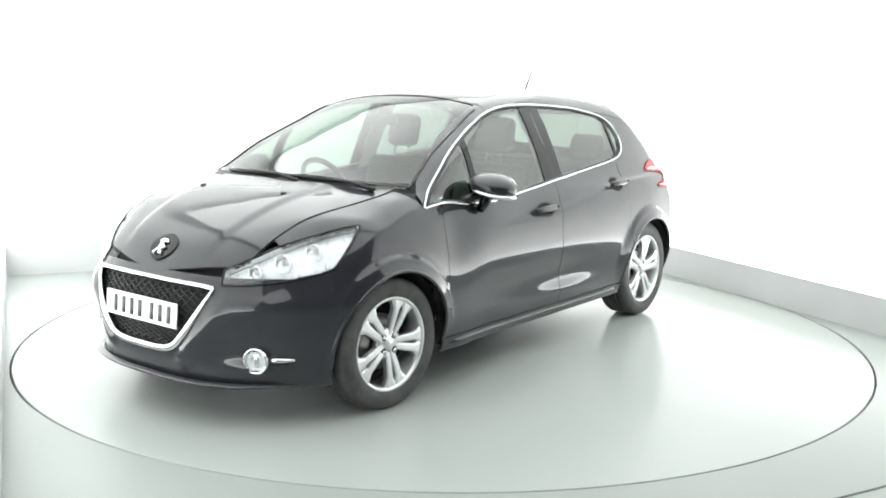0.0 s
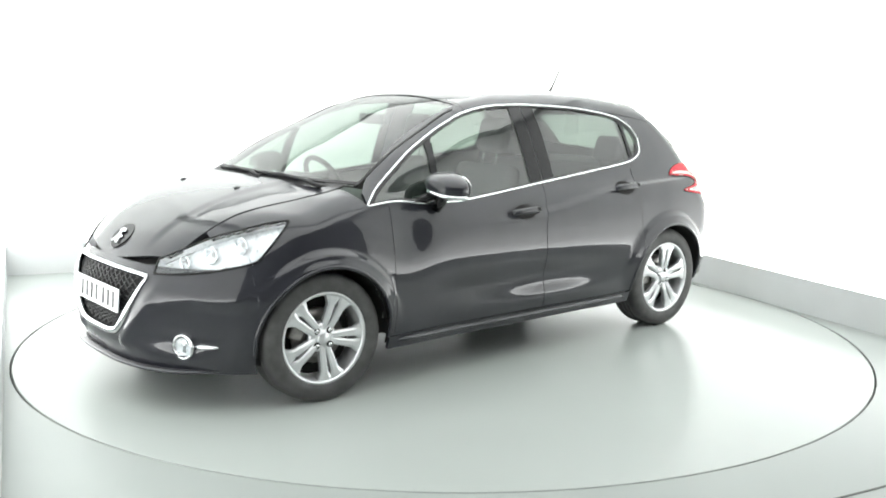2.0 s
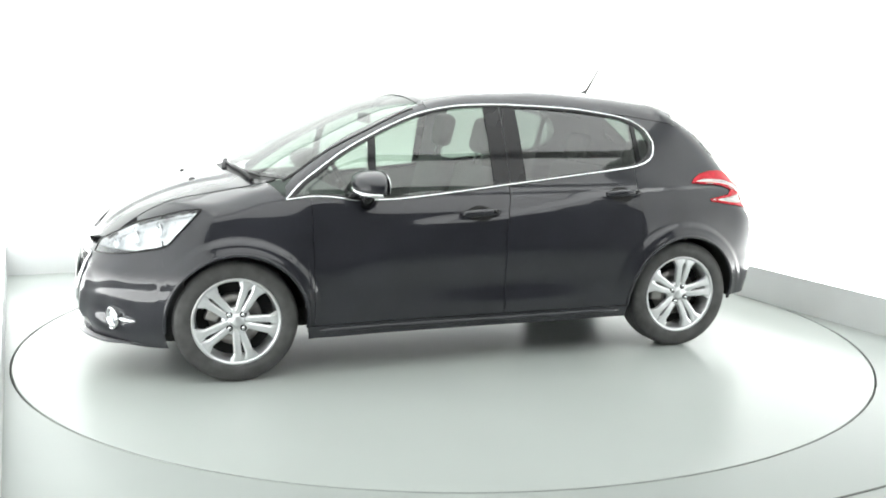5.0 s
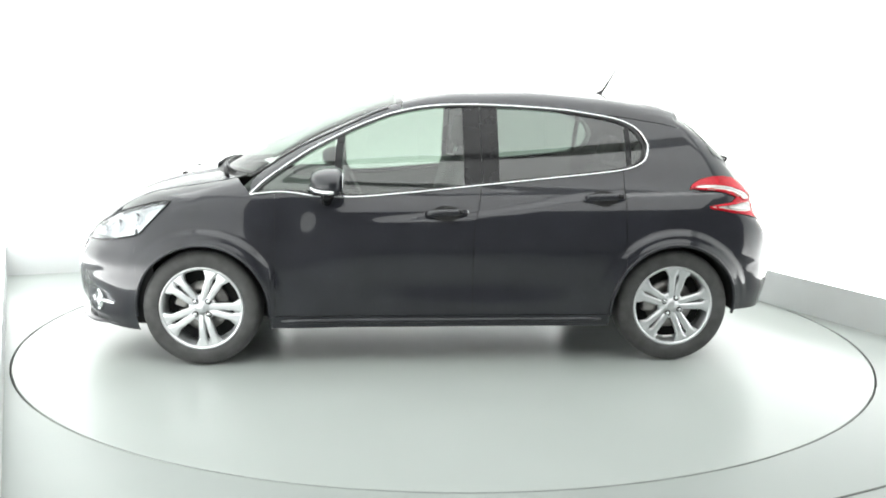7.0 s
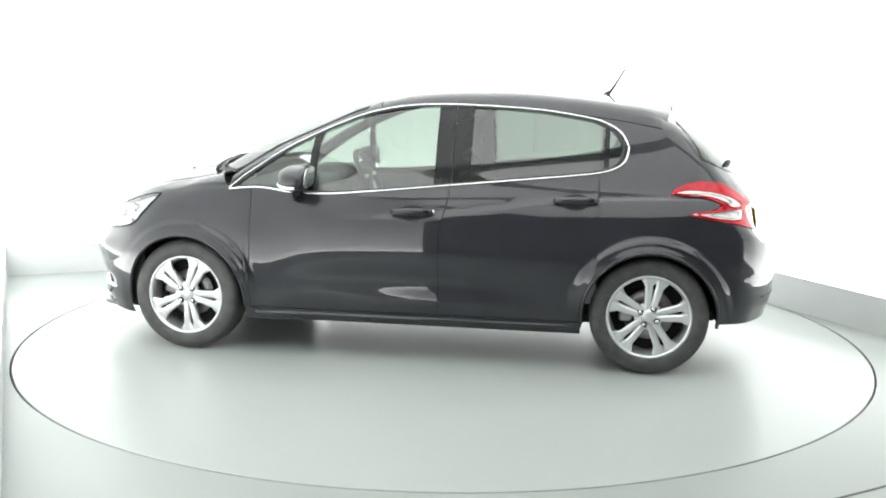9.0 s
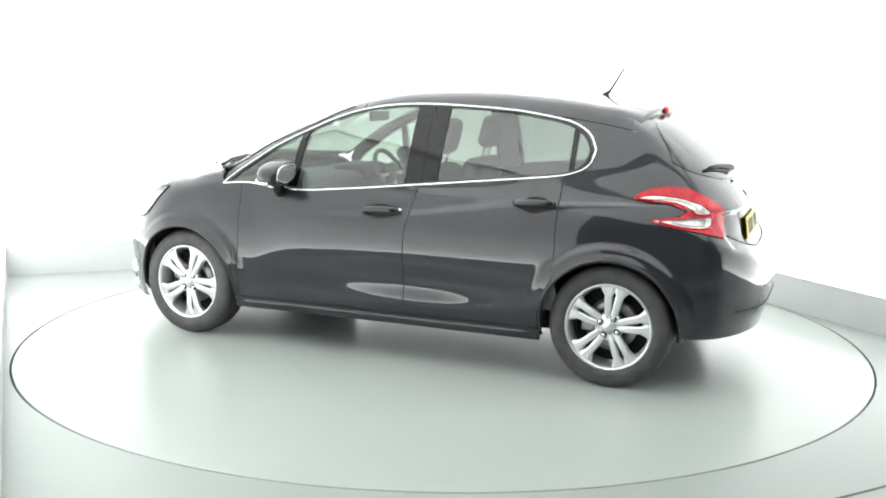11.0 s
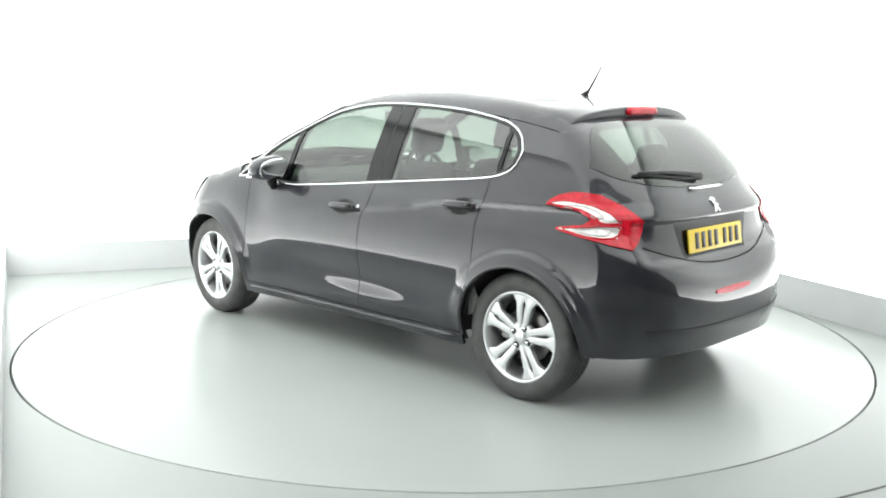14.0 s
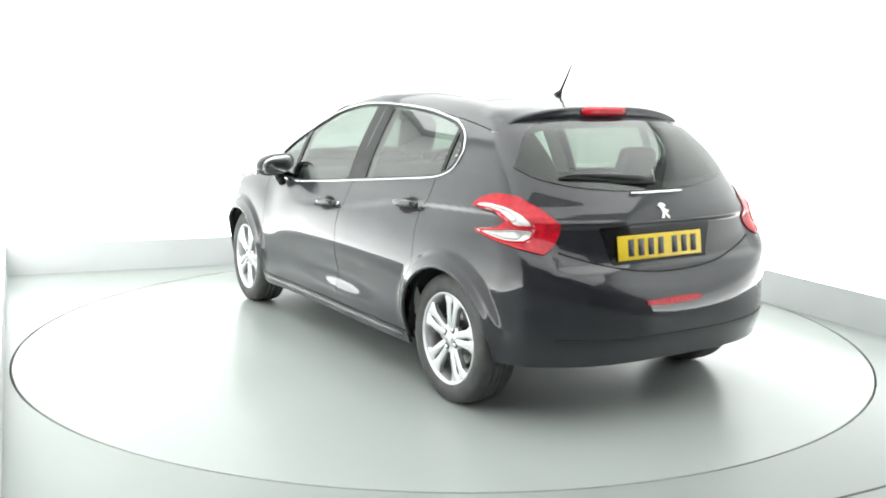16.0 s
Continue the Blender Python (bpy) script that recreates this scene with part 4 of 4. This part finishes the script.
part("grille_backing", skin(on_front(y, z), out=-0.035, lip=0), LINER_SHADE, grille)
for i, zr in enumerate(np.linspace(0.342, 0.614, 15)):
    w = np.interp(zr, [0.325, 0.348, 0.418, 0.598, 0.63], [0.15, 0.225, 0.295, 0.408, 0.405]) - 0.005
    n = int(w * 2 / 0.013)
    ys = np.linspace(-w, w, n)
    zs = zr + 0.0065 * np.where(((np.arange(n) + 2 * (i % 2)) // 2) % 2 == 0, 1, -1)
    Q = on_front(ys, zs)
    bm = bmesh.new()
    tube(bm, Q - normals(Q) * 0.014, 0.0030, 6)
    part("grille_bar", bm, GLOSSBLACK, grille)


def plate(centre, normal, mat, owner, label, bars):
    """A flat number plate, its characters shown as plain bars."""
    m = Matrix.Translation(centre) @ Vector(normal).to_track_quat("X", "Z").to_matrix().to_4x4()
    bm = bmesh.new()
    box(bm, (-0.004, -0.26, -0.0555), (0.004, 0.26, 0.0555), 0.003, m)
    p = part("number_plate", bm, mat, owner, label)
    for y0, w in bars:
        bm = bmesh.new()
        box(bm, (0.0042, y0 - w / 2, -0.038), (0.0062, y0 + w / 2, 0.038), 0, m)
        part("plate_bar", bm, INK, p)


BARS = [(-0.185 + 0.061 * i, 0.034) for i in range(4)] + [(0.085 + 0.061 * i, 0.034) for i in range(3)]
plate((2.030, 0, 0.485), (1, 0, 0.08), WHITEPLATE, front_bumper, "white front number plate with dark bars", [(y, 0.027) for y, w in BARS])
plate((-1.853, 0.058, 0.785), (-1, 0, 0.14), YELLOWPLATE, tailgate, "yellow rear number plate with dark bars", BARS)


def emblem(p, nrm, size, owner, label):
    """A plain bright emblem shape, upright on the panel."""
    m = Matrix.Translation(p) @ Vector(nrm).to_track_quat("X", "Z").to_matrix().to_4x4()
    shape = [(-0.10, 0.50), (0.16, 0.46), (0.34, 0.26), (0.12, 0.20), (0.18, 0.06), (0.42, 0.00), (0.34, -0.14), (0.20, -0.16), (0.34, -0.48), (0.14, -0.50), (0.02, -0.22), (-0.14, -0.50), (-0.36, -0.48), (-0.12, -0.10), (-0.16, 0.16), (-0.34, 0.30)]
    bm = bmesh.new()
    lo, hi = [bm.verts.new(m @ Vector((0.0, a * size, b * size))) for a, b in shape], [bm.verts.new(m @ Vector((0.006, a * size * 0.9, b * size * 0.94))) for a, b in shape]
    bm.faces.new(hi)
    for i in range(len(shape)):
        j = (i + 1) % len(shape)
        bm.faces.new((lo[i], lo[j], hi[j], hi[i]))
    bmesh.ops.recalc_face_normals(bm, faces=bm.faces)
    part("emblem", bm, CHROME, owner, label, smooth=False)


p = on_top(1.895, -0.005)
emblem(p + normals(p) * 0.016, normals(p), 0.088, hood, "plain bright emblem on the hood")
# dark gloss disc laid on the hood behind the emblem
a, t = np.meshgrid(np.linspace(0, 2 * math.pi, 29), np.linspace(0.02, 1, 6), indexing="ij")
bx, by = 1.893 + 0.052 * np.cos(a) * t, 0.086 * np.sign(np.sin(a)) * np.abs(np.sin(a)) ** 1.3 * t
B = on_top(bx, by)
B[..., 2] += 0.010
part("badge_field", skin(B, out=0.003, lip=0.004), GLOSSBLACK, hood, "dark field round the emblem")


def fog_lamp(mirror):
    k = -1 if mirror else 1
    c = on_front(FOG[0], FOG[1])
    nn = normals(c) * (1, k, 1)
    m = Matrix.Translation(Vector(c * (1, k, 1))) @ Vector((0.9, 0.38 * k, 0.0)).to_track_quat("Y", "Z").to_matrix().to_4x4()
    f = new("fog_lamp")
    f.parent = car
    bm = bmesh.new()
    lathe(bm, [(0.046, -0.02), (0.058, -0.012), (0.060, 0.008), (0.055, 0.016), (0.047, 0.010), (0.045, -0.015)], 36, closed=True)
    bmesh.ops.transform(bm, matrix=m, verts=bm.verts)
    part("fog_ring", bm, CHROME, f, "chrome fog lamp ring")
    bm = bmesh.new()
    lathe(bm, [(0.046, 0.0), (0.035, -0.014), (0.018, -0.026), (0.0006, -0.028)], 28)
    bmesh.ops.transform(bm, matrix=m, verts=bm.verts)
    part("fog_reflector", bm, REFLECTOR, f)
    bm = bmesh.new()
    box(bm, (-0.012, -0.012, -0.03), (0.012, 0.0, 0.03), 0.004, m)
    part("fog_shield", bm, CHROME, f)
    bm = bmesh.new()
    lathe(bm, [(0.047, 0.004), (0.03, 0.010), (0.0006, 0.012)], 28)
    bmesh.ops.transform(bm, matrix=m, verts=bm.verts)
    part("fog_lens", bm, LENS, f).visible_shadow = False
    ys = np.linspace(0.618, 0.695, 7)
    Q = on_front(ys, np.full(7, 0.314))
    Q = (Q + normals(Q) * 0.004) * (1, k, 1)
    bm = bmesh.new()
    tube(bm, Q, [0.016, 0.020, 0.019, 0.017, 0.015, 0.012, 0.007], 8, flat=0.7)
    part("fog_trim", bm, CHROME, f)
    f["label"] = "round chrome-ringed front fog lamp"


both(fog_lamp)
# lip along the foot of the bumper
ph = np.linspace(-44, 44, 60)
Q = on_plan(ph, np.full(60, 0.200), 1.0)
Q = Q + normals(Q) * (1, 1, 0) * (-0.004 + 0.026 * step(44, 30, np.abs(ph)))[:, None]
Q[:, 2] = 0.197
bm = bmesh.new()
tube(bm, Q, [float(0.006 + 0.018 * step(44, 32, abs(f))) for f in ph], 8, flat=0.5)
part("bumper_lip", bm, PAINT, front_bumper)

# ---- tail lamps, spoiler, wiper, trim ----
TAIL_OUT = [(64.9, 0.949), (63.5, 0.972), (60.1, 0.999), (55.8, 1.014), (52, 1.014), (48.3, 1.006), (41.9, 0.955), (37, 0.898), (37.4, 0.850), (39, 0.80), (41, 0.775), (49.9, 0.812), (60.3, 0.846), (60.6, 0.858),
            (53.3, 0.878), (51.0, 0.905), (54.5, 0.932)]
TAIL_W1 = [(64.3, 0.952), (62, 0.966), (58, 0.974), (51.1, 0.964), (46, 0.928), (43.3, 0.890), (48.6, 0.887), (50, 0.915), (55, 0.945)]
TAIL_W2 = [(60.2, 0.855), (53, 0.868), (49.0, 0.878), (43.4, 0.877), (44.8, 0.826), (50, 0.822)]


def tail_lamp(mirror):
    t = new("tail_lamp")
    t.parent = car
    tagged(t, "red tail lamp with clear hooked inner band")
    f, z = np.meshgrid(np.linspace(66, 36, 220), np.linspace(0.765, 1.02, 140), indexing="ij")
    P = on_plan(180 - f, z, -1.0)

    def at(c):
        return math.degrees(math.atan2(c[1], -1.0 - c[0])), c[2]
    part("red_lens", skin(P, out=0.007, lip=0.009, mirror=mirror, keep=lambda c: inside(TAIL_OUT, *at(c)) and not inside(TAIL_W1, *at(c)) and not inside(TAIL_W2, *at(c))), RED, t)
    part("clear_lens", skin(P, out=0.007, lip=0.006, mirror=mirror, keep=lambda c: inside(TAIL_W1, *at(c))), CLEAR, t, "clear white lens band")
    part("clear_lens", skin(P, out=0.007, lip=0.006, mirror=mirror, keep=lambda c: inside(TAIL_W2, *at(c))), CLEAR, t, "clear white lens band")


both(tail_lamp)


def tail_rib(mirror, poly, n, r, mat, name, out):
    """A thin bar that follows an outline on the lamp's face."""
    a = outline(rounded(poly, 1).tolist(), n)
    P = on_plan(180 - a[:, 0], a[:, 1], -1.0)
    N = normals(P)
    bm = bmesh.new()
    tube(bm, (P + N * out) * (1, -1 if mirror else 1, 1), r, 6, closed=True)
    owner = [o for o in car.children if o.name.startswith("tail_lamp")][1 if mirror else 0]
    part(name, bm, mat, owner)


def shrink(poly, k):
    c = np.mean(np.array(poly), 0)
    return [tuple(c + (np.array(p) - c) * k) for p in poly]


for m in SIDES:
    tail_rib(m, TAIL_OUT, 3, 0.0035, GLOSSBLACK, "lamp_gasket", 0.001)
    tail_rib(m, TAIL_W1, 3, 0.0045, RED, "lens_rib", 0.0075)
    tail_rib(m, TAIL_W2, 3, 0.0045, RED, "lens_rib", 0.0075)
    tail_rib(m, shrink(TAIL_W1, 0.55), 3, 0.0030, STEEL, "reflector_rib", 0.0075)
    tail_rib(m, shrink(TAIL_W2, 0.60), 3, 0.0030, STEEL, "reflector_rib", 0.0075)

# spoiler over the rear window
yy = np.linspace(-1, 1, 41)
rows = []
for x in (-1.10, -1.14, -1.19, -1.24, -1.28, -1.32, -1.355, -1.368):
    base = on_top(max(x, -1.24), yy * 0.572)
    q = base + np.array([0.0, 0.0, 0.0])
    q[:, 2] += (0.003 + 0.019 * (1 - np.abs(yy) ** 5)) * float(step(-1.06, -1.30, x))
    if x < -1.24:
        q = q + np.stack([np.full(41, x + 1.24) * (1 - 0.35 * np.abs(yy) ** 3), 0 * yy, (x + 1.24) * (0.24 + 0.10 * yy ** 4)], -1)
    rows.append(q)
rows.append(rows[-1] + np.array([-0.005, 0, -0.008]))
edge = (0.25 + 0.75 * (1 - np.abs(yy) ** 4))[:, None]
rows.append(rows[-2] + np.array([0.004, 0, -0.054]) * edge)
rows += [r + np.array([0.01 + 0.03 * i, 0, -0.056 + 0.004 * i]) * edge for i, r in enumerate((rows[-3], rows[-5], rows[-7]))]
bm = bmesh.new()
V = [[bm.verts.new(q) for q in r] for r in rows]
for A, B in zip(V, V[1:]):
    for j in range(40):
        bm.faces.new((A[j], A[j + 1], B[j + 1], B[j]))
bmesh.ops.recalc_face_normals(bm, faces=bm.faces)
spoiler = part("spoiler", bm, PAINT, tailgate)
bm = bmesh.new()
mid = rows[7]
tube(bm, mid[15:26] + np.array([-0.002, 0, -0.022]), [0.012] + [0.021] * 9 + [0.012], 10, flat=1.1)
part("brake_light", bm, RED, spoiler, "red high-level brake light")


def rear_bar(name, pts, r, mat, owner, out, label="", flat=1.0):
    P = on_rear(np.array([p[0] for p in pts]), np.array([p[1] for p in pts]))
    P = P + normals(P) * out
    bm = bmesh.new()
    tube(bm, P, r, 8, flat=flat)
    return part(name, bm, mat, owner, label)


rw = rear_bar("rear_wiper", [(0.02, 1.058), (0.10, 1.066), (0.25, 1.080), (0.40, 1.086), (0.47, 1.084)], [0.022, 0.018, 0.014, 0.010, 0.006], PLASTIC, tailgate, 0.022, "", 0.8)
rear_bar("wiper_blade", [(-0.02, 1.052), (0.15, 1.058), (0.35, 1.076), (0.49, 1.082)], 0.007, PLASTIC, rw, 0.010)
rear_bar("tailgate_strip", [(y, 1.012) for y in np.linspace(0.16, -0.16, 9)], 0.011, CHROME, tailgate, 0.006, "bright bar under the rear window", 0.7)
p = on_rear(0.012, 0.935)
emblem(p, normals(p), 0.085, tailgate, "plain bright emblem on the tailgate")
# tailgate shut line, and a flat black patch painted as the plate niche's shade
ys = np.linspace(-0.60, 0.60, 41)
rear_bar("tailgate_seam", [(y, 0.672 + 0.30 * y * y) for y in ys], 0.0045, LINER_SHADE, tailgate, -0.001)
y, z = np.meshgrid(np.linspace(-1, 1, 31), np.linspace(0, 1, 10), indexing="ij")
part("plate_niche_shade", skin(on_rear(0.058 + y * (0.29 + 0.05 * z), 0.715 + 0.165 * z), out=0.0015, lip=0), GLOSSBLACK, tailgate)
rear_bar("bumper_groove", [(y, 0.402 + 0.03 * y * y) for y in np.linspace(-0.66, 0.66, 41)], 0.0032, LINER_SHADE, rear_bumper, 0.0)
y, z = np.meshgrid(np.linspace(-0.105, 0.235, 20), np.linspace(0, 1, 5), indexing="ij")
part("rear_fog_lamp", skin(on_rear(y, 0.552 + 0.030 * (z - 0.5) * (0.35 + 0.65 * np.sqrt(np.clip(1 - ((y - 0.065) / 0.171) ** 2, 0, 1))) + 0.10 * (y - 0.065) ** 2), out=0.004, lip=0.006), RED, rear_bumper, "slim red rear fog lamp")

# ---- aerial ----
a = new("aerial")
a.parent = car
bm = bmesh.new()
tube(bm, [(-1.00, 0, 1.432), (-1.02, 0, 1.455), (-1.04, 0, 1.472)], [0.030, 0.019, 0.009], 12, flat=0.8)
part("aerial_base", bm, PLASTIC, a)
bm = bmesh.new()
tube(bm, [(-1.035, 0, 1.466), (-1.075, 0, 1.53), (-1.115, 0, 1.60)], [0.0075, 0.0060, 0.0042], 8)
part("aerial_rod", bm, PLASTIC, a)
a["label"] = "short raked black roof aerial"

# ---- interior ----
def seat(x, y, back=14):
    s = new("front_seat")
    s.parent = car
    bm = bmesh.new()
    box(bm, (-0.26, -0.25, 0.38), (0.27, 0.25, 0.55), 0.06)
    part("seat_cushion", bm, CLOTH, s)
    m = pose(-0.24, 0, 0.50, 0, -back, 0)
    bm = bmesh.new()
    box(bm, (-0.07, -0.24, 0.0), (0.06, 0.24, 0.56), 0.055, m)
    part("seat_back", bm, CLOTH, s)
    bm = bmesh.new()
    box(bm, (-0.045, -0.112, 0.625), (0.05, 0.112, 0.83), 0.045, m)
    part("headrest", bm, CLOTH, s)
    for k in (-0.055, 0.055):
        bm = bmesh.new()
        tube(bm, [m @ Vector((0, k, 0.54)), m @ Vector((0, k, 0.66))], 0.007, 8)
        part("headrest_post", bm, CHROME, s)
    s.matrix_basis = pose(x, y, 0)
    s["label"] = "dark cloth front seat with headrest"
    return s


for y in (0.36, -0.36):
    seat(0.21, y)
bench = new("rear_bench")
bench.parent = car
bench["label"] = "dark cloth rear bench with headrests"
bm = bmesh.new()
box(bm, (-0.98, -0.62, 0.40), (-0.50, 0.62, 0.57), 0.06)
part("seat_cushion", bm, CLOTH, bench)
mb = pose(-0.98, 0, 0.52, 0, -20, 0)
bm = bmesh.new()
box(bm, (-0.07, -0.60, 0), (0.05, 0.60, 0.50), 0.05, mb)
part("seat_back", bm, CLOTH, bench)
for y in (-0.40, 0.40):
    bm = bmesh.new()
    box(bm, (-0.045, y - 0.115, 0.53), (0.045, y + 0.115, 0.70), 0.04, mb)
    part("headrest", bm, CLOTH, bench)
    for k in (-0.05, 0.05):
        bm = bmesh.new()
        tube(bm, [mb @ Vector((0, y + k, 0.48)), mb @ Vector((0, y + k, 0.56))], 0.006, 8)
        part("headrest_post", bm, CHROME, bench)
bm = bmesh.new()
box(bm, (-1.62, -0.50, 0.975), (-1.17, 0.50, 1.0), 0.01)
part("parcel_shelf", bm, TRIM, car)
bm = bmesh.new()
box(bm, (0.62, -0.66, 0.55), (1.12, 0.66, 0.93), 0.07)
box(bm, (0.60, -0.52, 0.86), (0.86, -0.20, 0.97), 0.04)
part("dashboard", bm, TRIM, car)
bm = bmesh.new()
mw = pose(0.50, -0.36, 0.90, 0, -62, 0)
tube(bm, [mw @ Vector((0.175 * math.cos(a), 0.175 * math.sin(a), 0)) for a in np.linspace(0, 2 * math.pi, 40, endpoint=False)], 0.016, 10, closed=True)
sw = part("steering_wheel", bm, TRIM, car, "dark three-spoke steering wheel")
bm = bmesh.new()
box(bm, (-0.06, -0.075, -0.03), (0.06, 0.075, 0.012), 0.02, mw)
part("wheel_boss", bm, TRIM, sw)
for a in (0.0, math.pi, -math.pi / 2):
    bm = bmesh.new()
    tube(bm, [mw @ Vector((0.05 * math.sin(a), 0.05 * math.cos(a), 0)), mw @ Vector((0.17 * math.sin(a), 0.17 * math.cos(a), 0))], 0.013, 8)
    part("wheel_spoke", bm, ALLOY, sw)
bm = bmesh.new()
box(bm, (0.40, -0.12, 1.265), (0.425, 0.12, 1.325), 0.01)
part("interior_mirror", bm, TRIM, car)
bm = bmesh.new()
box(bm, (-1.62, -0.66, 0.27), (1.12, 0.66, 0.33), 0.01)
part("cabin_floor", bm, LINER_SHADE, car)
P = on_arc(np.linspace(0.18, -1.30, 40)[:, None] + 0 * W[:, ::2], pe[0] * 0.93 * W[:, ::2])
part("roof_lining", skin(P, out=-0.03, lip=0), LINING, car)


def door_trim(mirror):
    x, z = np.meshgrid(np.linspace(-1.0, 0.95, 40), np.linspace(0, 1, 10), indexing="ij")
    part("door_trim", skin(on_side(x, 0.34 + (BELT(x) + 0.022 - 0.34) * z), out=-0.07, lip=0, mirror=mirror), DOORCARD, car)


both(door_trim)


def inner_pillar(mirror):
    part("inner_pillar", skin(window_strip(-0.29, -0.15, n=6), out=-0.05, lip=0, mirror=mirror), LINING, car)


both(inner_pillar)


def turn(t):
    """The turntable's heading in degrees at t seconds."""
    return float(np.interp(t, [0, 0.25, 0.5, 1.0, 1.5, 16.0], [232.1, 231.4, 230.1, 226.87, 223.4, 122.9]))


def motions():
    times = [0.0, 0.25, 0.5, 0.75] + [0.5 * k for k in range(2, 33)]
    walk(turntable, [(t, pose(0, 0, 0, 0, 0, turn(t))) for t in times])
    walk(car, [(t, pose(0, 0, 0, 0, 0, turn(t)) @ pose(0.0752, -0.0781, 0)) for t in times])


motions()
